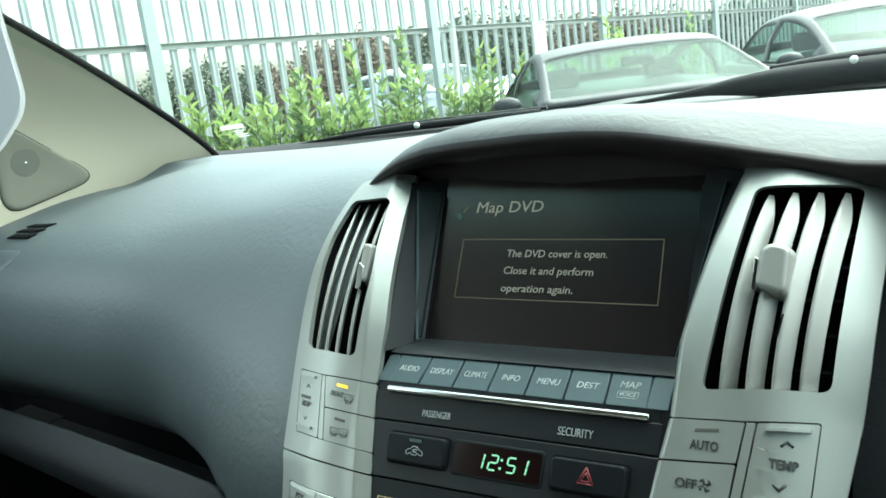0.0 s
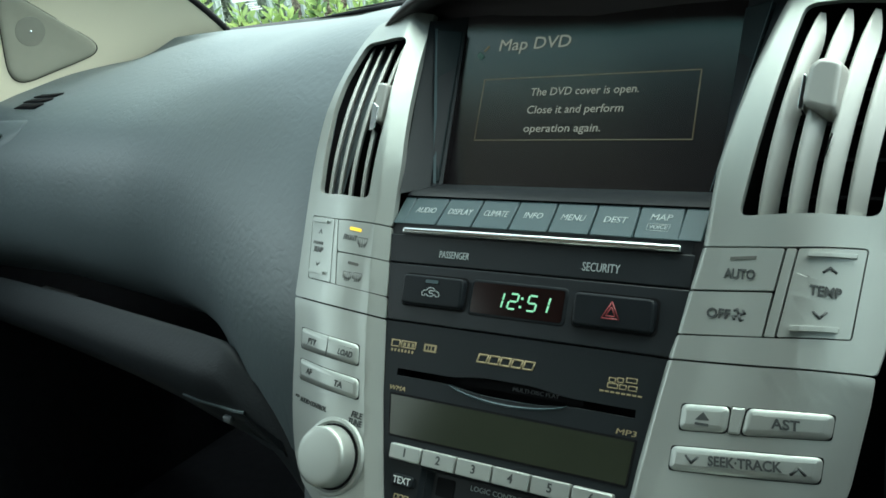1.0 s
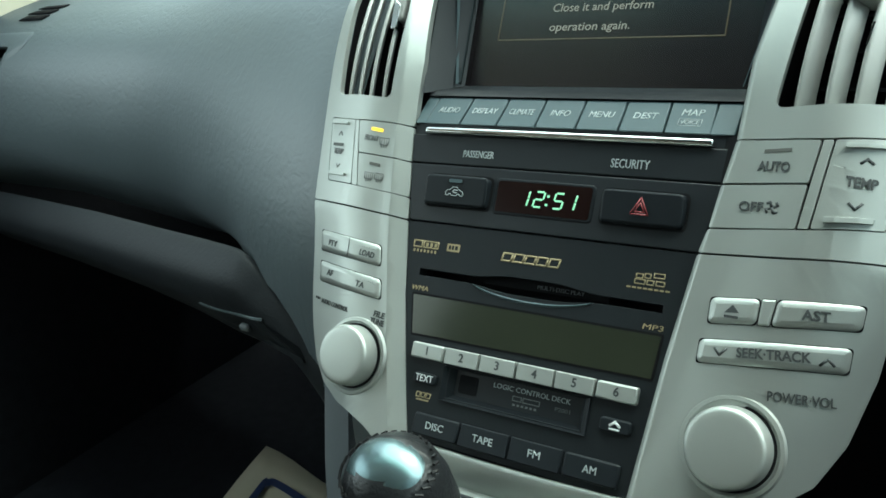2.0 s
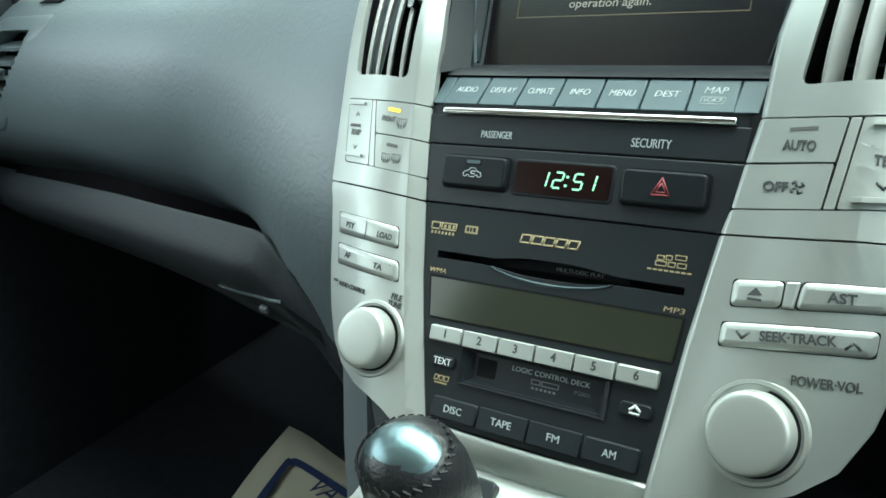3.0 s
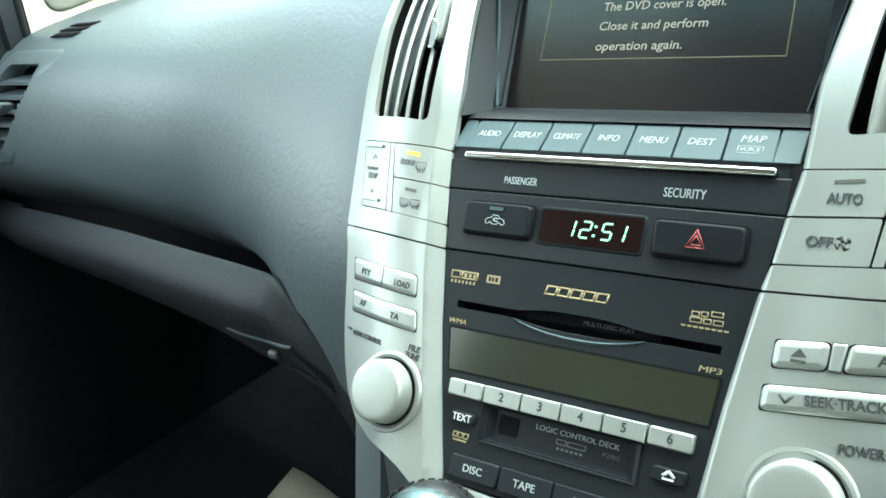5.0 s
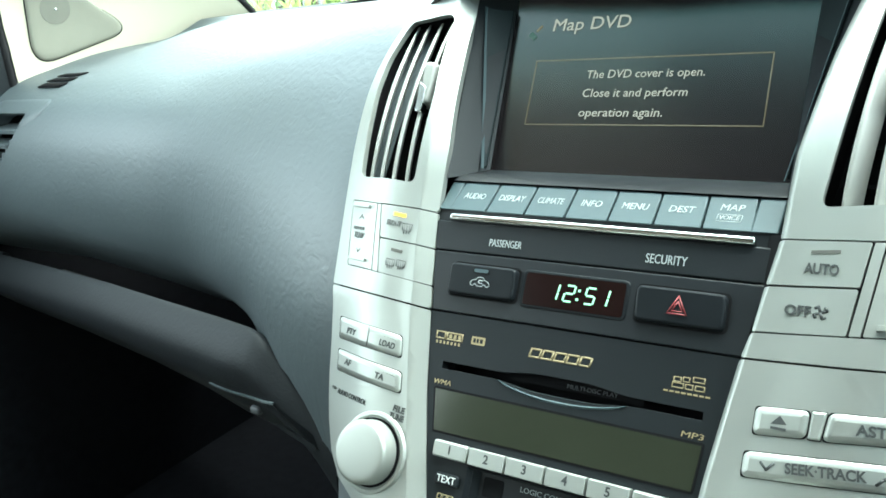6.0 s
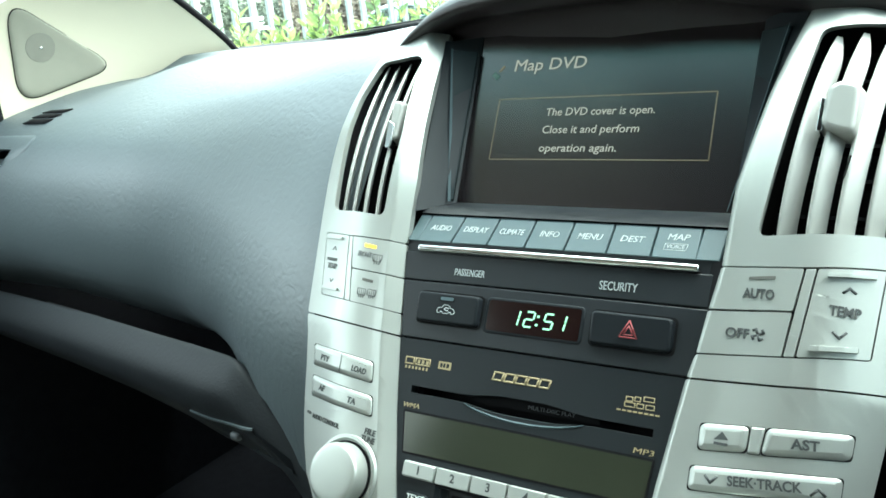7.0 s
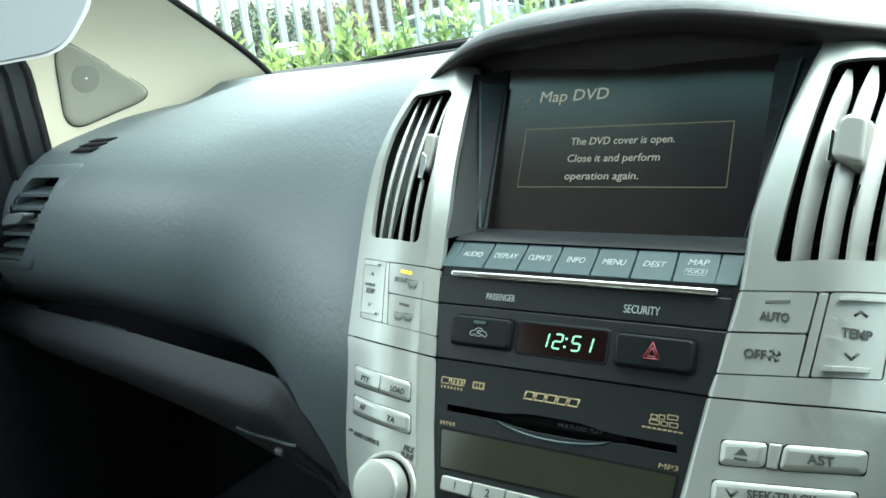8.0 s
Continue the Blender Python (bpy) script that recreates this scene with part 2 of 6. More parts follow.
def text(body, size, at, material, parent, width=None, shear=0.0, name="lettering", squeeze=1.0, align="CENTER", depth=0.00015, surf=None, turn=0.0, thin=0.0):
    """Flat raised lettering in the parent's x, y plane: size is the height of a capital in mm, at its middle in mm."""
    cu = bpy.data.curves.new(name, "FONT")
    cu.body, cu.size, cu.align_x, cu.align_y, cu.shear = body, size * MM / 0.69, align, "CENTER", shear
    cu.extrude, cu.resolution_u, cu.offset = depth, 3, -thin * MM
    tmp = bpy.data.objects.new("tmp", cu)
    scene.collection.objects.link(tmp)
    bpy.context.view_layer.update()
    me = bpy.data.meshes.new_from_object(tmp.evaluated_get(bpy.context.evaluated_depsgraph_get()))
    bpy.data.objects.remove(tmp)
    xs = [v.co.x for v in me.vertices]
    k = squeeze
    if width and xs:
        k = width * MM / max(max(xs) - min(xs), 1e-6)
    me.transform(Matrix.Translation((at[0] * MM, at[1] * MM, 0)) @ Matrix.Rotation(radians(turn), 4, "Z") @ Matrix.Diagonal((k, 1, 1, 1)))
    z = (at[2] if len(at) > 2 else 0) * MM
    for v in me.vertices:
        v.co.z += z + (surf(v.co.x / MM, v.co.y / MM) * MM if surf else 0)
    me.name = name
    me.materials.clear()
    me.materials.append(material)
    ob = new(name, me)
    ob.parent = parent
    return ob


def bars(rects, z, material, parent, name="marking", depth=0.3, surf=None):
    """Plain printed bars; rects of x0, x1, v0, v1 in mm."""
    bm = bmesh.new()
    for x0, x1, v0, v1 in rects:
        n = max(1, int((x1 - x0) / 2.5)) if surf else 1
        prev = None
        for i in range(n + 1):
            x = x0 + (x1 - x0) * i / n
            s = (z + (surf(x, (v0 + v1) / 2) if surf else 0)) * MM
            ring = [bm.verts.new((x * MM, v * MM, s + d * MM)) for v, d in ((v0, -depth), (v1, -depth), (v1, 0), (v0, 0))]
            if prev:
                for k in range(4):
                    bm.faces.new((prev[k], prev[(k + 1) % 4], ring[(k + 1) % 4], ring[k]))
            else:
                bm.faces.new(ring)
            prev = ring
        bm.faces.new(prev[::-1])
    return part(name, bm, material, parent)


def stroke(points, width, z, material, parent, name="marking", closed=False, surf=None):
    """A printed line of even width along points in mm."""
    bm = bmesh.new()
    n = len(points)
    for i in range(n if closed else n - 1):
        a, b = Vector(points[i]), Vector(points[(i + 1) % n])
        d = (b - a).normalized() * width * 0.5
        q = Vector((-d.y, d.x))
        a, b = a - d * 0.6, b + d * 0.6
        vs = [bm.verts.new((p.x * MM, p.y * MM, (z + (surf(p.x, p.y) if surf else 0)) * MM)) for p in (a + q, a - q, b - q, b + q)]
        bm.faces.new(vs)
    ob = part(name, bm, material, parent)
    mod = ob.modifiers.new("thick", "SOLIDIFY")
    mod.thickness = 0.0001
    return ob

KNOB_R, KNOB_L = (109.2, -132.0), (-96.6, -130.4)
# ---- centre stack: silver side panels ----
def dense(poly, n=6):
    out = []
    for i, p in enumerate(poly):
        q = poly[(i + 1) % len(poly)]
        out += [(p[0] + (q[0] - p[0]) * k / n, p[1] + (q[1] - p[1]) * k / n) for k in range(n)]
    return out


def vent_slat(bm, xb, vb, xt, vt, sgn, half, sink, bulge):
    """A long upright blade whose front edge bows outwards."""
    rows = 18
    lean_out = 0.70 if sgn > 0 else 0.5
    prev = None
    for i in range(rows + 1):
        t = i / rows
        bow = (1 - (2 * t - 1) ** 2)
        x, v = sgn * (xb + (xt - xb) * t - (0.6 * bow if sgn > 0 else 0)), vb + (vt - vb) * t
        n = side_n(x, v) - sink + bulge * bow ** 0.7
        tip = 1 if t < 0.84 else 1 - 3.6 * (t - 0.84) ** 1.1
        w = half * 0.9 * (0.80 + 0.20 * math.sin(math.pi * t)) * tip
        deep = (6.6 if sgn > 0 else 6.0) * (1 - 0.75 * max(0.0, (t - 0.78) / 0.22) ** 2)
        ring = [(x - w * 0.6, n - 1.6), (x - w * 0.42, n - 0.45), (x - w * 0.1, n), (x + w * 0.2, n - 0.1), (x + w * 0.55, n - 1.1), (x + w * 0.75 + sgn * deep * lean_out, n - deep), (x - w * 0.7 + sgn * deep * lean_out, n - deep)]
        vs = [bm.verts.new((a * MM, v * MM, b * MM)) for a, b in ring]
        if prev:
            for k in range(7):
                bm.faces.new((prev[k], prev[(k + 1) % 7], vs[(k + 1) % 7], vs[k]))
        else:
            bm.faces.new(vs)
        prev = vs
    bm.faces.new(prev[::-1])


def creases(sgn):
    """Lines along which the bevel at the inner edge meets the face of a side panel."""
    out = []
    for off in (9.0,) if sgn < 0 else (0.5, 1.4, 2.8, 4.2, 5.6):
        pts = [(inner_edge(v, sgn < 0) + off, v) for v in (-164, -121, -92, -51, 2, 40, 90, 140)]
        out += [((sgn * a[0], a[1]), (sgn * c[0], c[1])) for a, c in zip(pts, pts[1:])]
    return out


# outlines of the panels, x counted outwards from the middle of the stack
FRAME = {1: [(81.2, -51.0), (122, -49.0), (164.3, -45.5), (166.4, -34), (172.4, 8), (175, 36), (178.5, 91), (177, 180), (166, 163.6), (155, 152.2), (137, 142), (120, 140.3), (109.5, 140.3), (99.5, 90), (91.5, 40), (90.2, 1.3), (127, 2.9), (157.6, 6.9), (154.8, -33.1), (127, -36.8), (84.4, -40.2)],
         -1: [(82.0, -50.7), (122, -47.2), (157.6, -43.9), (161.6, -14), (164.8, 11), (167.6, 32), (170, 55), (172, 75), (172.4, 95), (170, 115), (165, 134), (158, 146), (140, 149), (124, 148), (111, 149), (99.5, 90), (91.5, 40), (89.3, 1.9), (128, 3.6), (154.7, 6.7), (145.9, -32.9), (121.4, -35.4), (83.9, -38.9)]}
OPENING = {1: [(105.0, 15.6), (118.6, 125.6), (140, 127.6), (168.0, 131.6), (160.4, 20.9)],
           -1: [(105.2, 16.1), (107.4, 70), (116.4, 126.6), (156.8, 129.4), (162.6, 100), (160.6, 75), (151.9, 20.6)]}
SLATS = {1: [(113.2, 17.2, 124.8, 122.7), (125.5, 17.6, 136.2, 124.4), (136.7, 18.8, 147.5, 125.9), (148.0, 20.6, 159.3, 127.6)],
         -1: [(115.2, 17.6, 120.9, 123.8), (125.6, 18.4, 130.9, 125.6), (137.0, 19.5, 143.8, 127.4), (148.0, 20.6, 155.2, 128.6)]}
KEY_SHAPES = {1: [("auto_button", [(90.4, 0.6), (126.6, 2.1), (123.9, -16.6), (87.3, -18.9)]), ("fan_off_button", [(87.0, -19.9), (123.6, -17.5), (121.3, -36.7), (84.7, -39.4)]),
            ("divider", [(127.5, 2.2), (131.3, 2.5), (126.4, -36.2), (122.2, -36.6)]), ("temperature_button", [(132.2, 2.7), (157.0, 6.1), (154.2, -32.6), (127.3, -36.1)])],
        -1: [("front_demist_button", [(89.4, 1.2), (124.4, 2.8), (120.4, -15.9), (87.1, -18.2)]), ("rear_demist_button", [(86.8, -18.9), (120.2, -16.6), (116.6, -35.6), (84.1, -38.4)]),
             ("divider", [(125.0, 2.9), (127.7, 3.1), (121.2, -35.0), (117.2, -35.4)]), ("temperature_button", [(128.4, 3.2), (154.1, 6.1), (145.4, -32.4), (121.9, -34.8)])]}
LOWER = {1: [(80.8, -52.0), (122, -50.0), (164.0, -46.4), (163, -58), (158, -93), (150, -123), (140, -143), (126, -155), (106, -163), (84, -174), (73, -180), (67.5, -175), (66.5, -164), (73.5, -100)],
         -1: [(81.8, -51.7), (122, -48.2), (157.2, -44.9), (153.4, -56), (149.6, -76), (147, -95), (144.3, -108), (140.4, -121), (133, -137), (122, -149), (106, -157.4), (93, -161), (82, -165.5), (70, -173), (61, -178), (56.5, -172), (57.8, -163), (61.2, -150), (68.2, -121), (74.8, -92)]}


def side_panel(sgn):
    at = lambda poly: [(sgn * x, v) for x, v in poly]
    top = thing("vent_panel", "satin silver painted dashboard panel framing an upright air vent", "trim panel", PANEL)
    outer = rounded(dense(at(FRAME[sgn]), 3), 1.6, 2)
    hole = rounded(at(OPENING[sgn]), 5, 4)
    part("frame", sheet(outer, [hole], side_n, 4.0, cuts=creases(sgn)), SILVER, top, bevel=0.0009, smooth=29)
    # dark duct behind the opening
    bm = bmesh.new()
    duct = at(((101, 12), (114, 128), (172, 134), (164, 14)) if sgn > 0 else ((101, 12), (112, 129), (162, 133), (166, 90), (155, 16)))
    lo = [bm.verts.new((x * MM, v * MM, (side_n(x, v) - 4.2) * MM)) for x, v in duct]
    hi = [bm.verts.new((x * 0.98 * MM, v * MM, (side_n(x, v) - 45) * MM)) for x, v in duct]
    k = len(lo)
    for i in range(k):
        bm.faces.new((lo[i], lo[(i + 1) % k], hi[(i + 1) % k], hi[i]))
    bm.faces.new(hi)
    part("duct", bm, DARK, top)
    vent = thing("air_vent", "upright air vent with four bowed pale silver slats", "air vent", PANEL, group="centre air vents")
    for xb, vb, xt, vt in SLATS[sgn]:
        bm = bmesh.new()
        vent_slat(bm, xb, vb, xt, vt, sgn, 2.9 if sgn > 0 else 2.5, 5.0 if sgn > 0 else 6.0, 6.0 if sgn > 0 else 1.0)
        part("slat", bm, SLAT, vent, smooth=50)
    for v in (32, 50, 68, 86, 104) if sgn > 0 else ():
        bm = bmesh.new()
        a, b = 105 + (v - 16) * 0.12, 161 + (v - 16) * 0.07
        box(bm, a * MM, b * MM, (v - 0.8) * MM, (v + 0.8) * MM, (side_n(130, v) - 36) * MM, (side_n(130, v) - 24) * MM)
        part("cross_blade", bm, DARK, vent)
    # thumb knob on the second slat
    bm = bmesh.new()
    kx, kv = (133.6, 76.7) if sgn > 0 else (-115.6, 77.0)
    hw = 7.9 if sgn > 0 else 4.3
    base = side_n(sgn * 130, kv)
    outline = [(kx - hw - 1.0, kv - 11.0), (kx + hw - 0.2, kv - 15.5), (kx + hw + 1.6, kv + 12.0), (kx - 0.2 * hw, kv + 14.5), (kx - hw + 0.6, kv + 10.5)] if sgn > 0 else [(kx - hw + 1.4, kv - 14), (kx + hw - 0.4, kv - 13), (kx + hw + 0.6, kv + 13.4), (kx - hw + 0.6, kv + 14.4)]
    prism(bm, scaled(rounded(outline, 5.0 if sgn > 0 else 3.2, 5)), (base - 6) * MM, (base + (7.0 if sgn > 0 else 3.0)) * MM, 0.0022 if sgn > 0 else 0.0014)
    knob = part("thumb_knob", bm, SLAT, vent, "rounded silver thumb knob", bevel=0.0030 if sgn > 0 else 0.0016, segs=4)
    bm = bmesh.new()
    if sgn > 0:
        shape = [(kx - hw - 1.3, kv - 11.6), (kx - hw + 1.2, kv - 12.2), (kx - hw + 1.4, kv + 5.0), (kx - hw - 0.3, kv + 6.0)]
        prism(bm, scaled(rounded(shape, 1.2, 4)), (base - 2) * MM, (base + 5.6) * MM, 0.0006)
    else:
        shape = [(kx - hw + 1.2, kv - 18.0), (kx + 1.2, kv - 17.6), (kx + 1.4, kv - 2.0), (kx - hw + 0.6, kv + 1.0)]
        prism(bm, scaled(rounded(shape, 1.4, 4)), (base - 2) * MM, (base + 3.5) * MM, 0.0006)
    part("knob_cap", bm, CHROME, knob, "bright chrome edge", bevel=0.0010, segs=3)
    if sgn > 0:
        # a chrome sliver added to draw the glint between the slats
        bm = bmesh.new()
        prism(bm, scaled(rounded([(137.4, 44.6), (138.3, 44.4), (140.2, 54.6), (139.3, 54.8)], 0.3, 2)), (side_n(138, 50) - 6) * MM, (side_n(138, 50) + 1.2) * MM)
        part("glint_pin", bm, CHROME, vent, "chrome sliver standing for a glint beside the slat")

    back = thing("panel_backing", "black backing behind the silver side panel", "trim panel", PANEL)
    part("plate", sheet(dense(at([(84, 4), (172, 4), (167, -20), (161, -44), (157, -57), (152, -93), (142, -122), (128, -146), (104, -154), (78, -166), (67, -165), (80, -54)] if sgn > 0 else [(84, 4), (160, 6), (156, -20), (152, -46), (147, -76), (142, -108), (130, -134), (104, -152), (78, -163), (62, -165), (76, -90), (80, -54)]), 2), [], side_n, 2.0, step=(8, 10), lift=-2.4), DARK, back)

    panel = thing("control_panel", f"satin silver {'driver' if sgn > 0 else 'passenger'} side control panel beside the radio", "control panel", PANEL)
    made = {}
    for name, poly in KEY_SHAPES[sgn]:
        made[name] = part(name, sheet(rounded(dense(at(poly), 4), 0.9, 2), [], side_n, 2.2, step=(5, 9), lift=0.0, cuts=creases(sgn)), SILVER, panel, bevel=0.0005, smooth=29)
    part("lower_plate", sheet(rounded(dense(at(LOWER[sgn]), 3), 1.5, 2), [], side_n, 3.0, cuts=creases(sgn)), SILVER, panel, bevel=0.0009, smooth=29)
    up = lambda x, v: side_n(x, v)

    def bar_button(name, poly, label=""):
        cx, cy = sum(p[0] for p in poly) / 4, sum(p[1] for p in poly) / 4
        joint = [(x + (0.22 if x > cx else -0.22), y + (0.22 if y > cy else -0.22)) for x, y in poly]
        part("joint", sheet(rounded(dense(at(joint), 3), 2.6, 3), [], side_n, 1.0, step=(4, 6), lift=0.25), DARK, panel)
        outline = rounded(at(poly), 0.8 if name == "spacer" else 3.2, 5)
        n = len(outline)
        area = sum(outline[i][0] * outline[(i + 1) % n][1] - outline[(i + 1) % n][0] * outline[i][1] for i in range(n))
        turn = 1 if area > 0 else -1

        def inset(d):
            out = []
            for i in range(n):
                (x0, y0), (x1, y1), (x2, y2) = outline[i - 1], outline[i], outline[(i + 1) % n]
                nx, ny = -(y2 - y0) * turn, (x2 - x0) * turn
                m = math.hypot(nx, ny)
                out.append((x1 + nx / m * d, y1 + ny / m * d))
            return dense(out, 8)

        k = 0.35 if name == "spacer" else 1.0
        top = inset(2.95 * k)
        c = [Vector(top[(q * len(top)) // 4 + len(top) // 8 - 4]) for q in range(4)]
        rows = [[c[0].lerp(c[3], t).lerp(c[1].lerp(c[2], t), q / 24) for q in range(25)] for t in (0, 0.25, 0.5, 0.75, 1)]
        bm = grid([[(p.x * MM, p.y * MM, (side_n(p.x, p.y) + 1.54) * MM) for p in row] for row in rows])
        prev = None
        for d, lift in ((0.0, -1.0), (0.0, 0.2), (0.3, 0.55), (0.9, 0.95), (1.8, 1.3), (3.0, 1.55)):
            ring = [bm.verts.new((x * MM, v * MM, (side_n(x, v) + lift) * MM)) for x, v in inset(d * k)]
            if prev:
                for i in range(len(ring)):
                    q = (prev[i], prev[(i + 1) % len(ring)], ring[(i + 1) % len(ring)], ring[i])
                    bm.faces.new(q if turn > 0 else q[::-1])
            prev = ring
        return part(name, bm, SILVER, panel, label, smooth=50)

    def ridge(poly, parent, material=None, high=2.0, name="raised_bar"):
        part(name, sheet(rounded(dense(at(poly), 4), 0.7, 2), [], side_n, high + 0.4, step=(4, 6), lift=high), material or SILVER, parent, bevel=0.0005)

    T = lambda body, size, x, v, parent, ink=GREY_INK, z=0.32, thin=-0.12, **k: text(body, size, (sgn * x, v, z), ink, parent, surf=up, thin=thin, **k)
    if sgn > 0:
        b = made["auto_button"]
        T("AUTO", 4.2, 109.0, -10.6, b, width=13.6, thin=-0.16)
        ridge([(103.9, -4.4), (115.3, -3.4), (115.4, -1.9), (104.0, -2.9)], b, LAMP_OFF, 0.3, "indicator")
        b = made["fan_off_button"]
        T("OFF", 4.2, 101.8, -28.8, b, width=10.4, thin=-0.16)
        for a in (20, 110, 200, 290):
            c, s = math.cos(radians(a)), math.sin(radians(a))
            stroke([(110.7 + 0.5 * c, -28.4 + 0.5 * s), (110.7 + 2.6 * c, -28.4 + 2.6 * s), (110.7 + 2.4 * c - 1.4 * s, -28.4 + 2.4 * s + 1.4 * c)], 1.15, 0.2, GREY_INK, b, "fan_symbol", surf=up)
        b = made["temperature_button"]
        T("TEMP", 4.2, 143.8, -14.6, b, width=11.8, thin=-0.16)
        stroke([(142.4, -6.2), (144.7, -4.0), (147.0, -5.8)], 1.1, 0.2, GREY_INK, b, "arrow", surf=up)
        stroke([(140.2, -23.4), (142.6, -25.8), (145.0, -23.0)], 1.1, 0.2, GREY_INK, b, "arrow", surf=up)
        ridge([(136.2, -0.5), (153.8, 1.5), (153.9, 3.3), (136.3, 1.3)], b)
        ridge([(132.0, -33.0), (149.9, -30.9), (150.1, -28.6), (132.2, -30.7)], b)
        b = bar_button("eject_button", [(91.0, -70.0), (112.3, -68.1), (111.9, -79.4), (91.0, -81.7)])
        part("eject_symbol", sheet([(98.0, -76.0), (104.4, -75.4), (101.3, -72.2)], [], side_n, 0.2, lift=1.75), GREY_INK, b)
        bars([(98.2, 104.2, -78.0, -76.9)], 1.72, GREY_INK, b, "eject_symbol", surf=up)
        bar_button("spacer", [(112.8, -68.0), (118.7, -67.6), (117.3, -79.2), (112.4, -79.4)])
        b = bar_button("ast_button", [(119.2, -67.5), (151.7, -64.3), (150.8, -75.0), (117.8, -79.2)])
        T("AST", 4.0, 134.6, -72.0, b, width=10.6, z=1.68, thin=-0.16, turn=4)
        b = bar_button("seek_track_button", [(88.9, -88.8), (148.7, -82.4), (148.0, -93.4), (88.9, -99.4)])
        T("SEEK·TRACK", 4.0, 120.2, -90.9, b, width=29, z=1.68, turn=6, thin=-0.16)
        stroke([(96.4, -91.8), (98.9, -94.4), (101.4, -91.4)], 1.1, 1.72, GREY_INK, b, "arrow", surf=up)
        stroke([(138.0, -91.4), (140.6, -88.4), (143.0, -90.8)], 1.1, 1.72, GREY_INK, b, "arrow", surf=up)
        T("POWER·VOL", 4.0, 132.6, -107.1, panel, width=24.8, turn=4, thin=-0.10)
    else:
        b = made["front_demist_button"]
        T("FRONT", 3.0, 112.6, -7.6, b, MID_INK, width=9.6, turn=-4, thin=-0.06)
        ridge([(113.8, -3.0), (105.8, -3.8), (105.8, -1.9), (113.8, -1.1)], b, AMBER, 0.35, "amber_lamp")
        stroke([(-107.0, -6.9), (-100.6, -7.2), (-101.3, -11.2), (-106.2, -10.8)], 0.5, 0.2, MID_INK, b, "demist_symbol", True, surf=up)
        for k in (-105.4, -103.8, -102.2):
            stroke([(k, -8.0), (k + 0.3, -12.6)], 0.45, 0.2, MID_INK, b, "demist_symbol", surf=up)
        b = made["rear_demist_button"]
        ridge([(110.8, -23.0), (103.6, -23.8), (103.6, -22.1), (110.8, -21.3)], b, LAMP_OFF, 0.3, "indicator")
        for c in (-109.8, -103.0):
            stroke([(c - 2.9, -27.4), (c + 2.7, -27.8), (c + 2.4, -31.4), (c - 2.6, -31.0)], 0.5, 0.2, MID_INK, b, "demist_symbol", True, surf=up)
            for k in (-1.4, 0, 1.4):
                stroke([(c + k, -28.4), (c + k + 0.2, -32.6)], 0.45, 0.2, MID_INK, b, "demist_symbol", surf=up)
        b = made["temperature_button"]
        T("TEMP", 3.3, 140.0, -15.4, b, MID_INK, width=10.8, thin=-0.06, turn=-6)
        T("PASSENGER", 1.9, 141.4, -11.2, b, MID_INK, width=11.4, thin=0.0, turn=-6)
        stroke([(-143.0, -5.2), (-141.1, -3.2), (-139.2, -5.4)], 0.7, 0.2, MID_INK, b, "arrow", surf=up)
        stroke([(-139.6, -23.0), (-137.8, -25.0), (-136.0, -23.2)], 0.7, 0.2, MID_INK, b, "arrow", surf=up)
        ridge([(151.2, 2.2), (133.8, 0.4), (133.8, 2.0), (151.2, 3.8)], b)
        ridge([(146.0, -29.0), (128.2, -30.7), (128.2, -29.1), (146.0, -27.4)], b)
        b = bar_button("pty_load_button", [(142.7, -62.6), (92.5, -67.9), (90.4, -79.5), (140.7, -74.8)])
        T("PTY", 3.2, 127.9, -70.5, b, width=8.5, z=1.68, turn=-6)
        T("LOAD", 3.2, 99.8, -73.8, b, width=9.8, z=1.68, turn=-6)
        stroke([(-113.4, -66.0), (-113.0, -76.4)], 0.4, 1.68, GREY_INK, b, "joint_line", surf=up)
        b = bar_button("af_ta_button", [(140.0, -80.7), (88.3, -86.6), (86.3, -97.6), (138.3, -92.6)])
        T("AF", 3.2, 126.7, -87.6, b, width=6.3, z=1.68, turn=-6)
        T("TA", 3.2, 100.4, -91.2, b, width=6.3, z=1.68, turn=-6)
        T("AUDIO CONTROL", 2.7, 120.5, -105.3, panel, width=28, turn=-5, thin=-0.05)
        T("PUSH", 1.5, 138.4, -102.9, panel, width=4.6, turn=-5, thin=0.0)
        T("FILE", 3.1, 85.2, -105.9, panel, width=7.0, turn=-6)
        T("TUNE", 3.1, 85.6, -110.0, panel, width=9.0, turn=-6)
    return panel


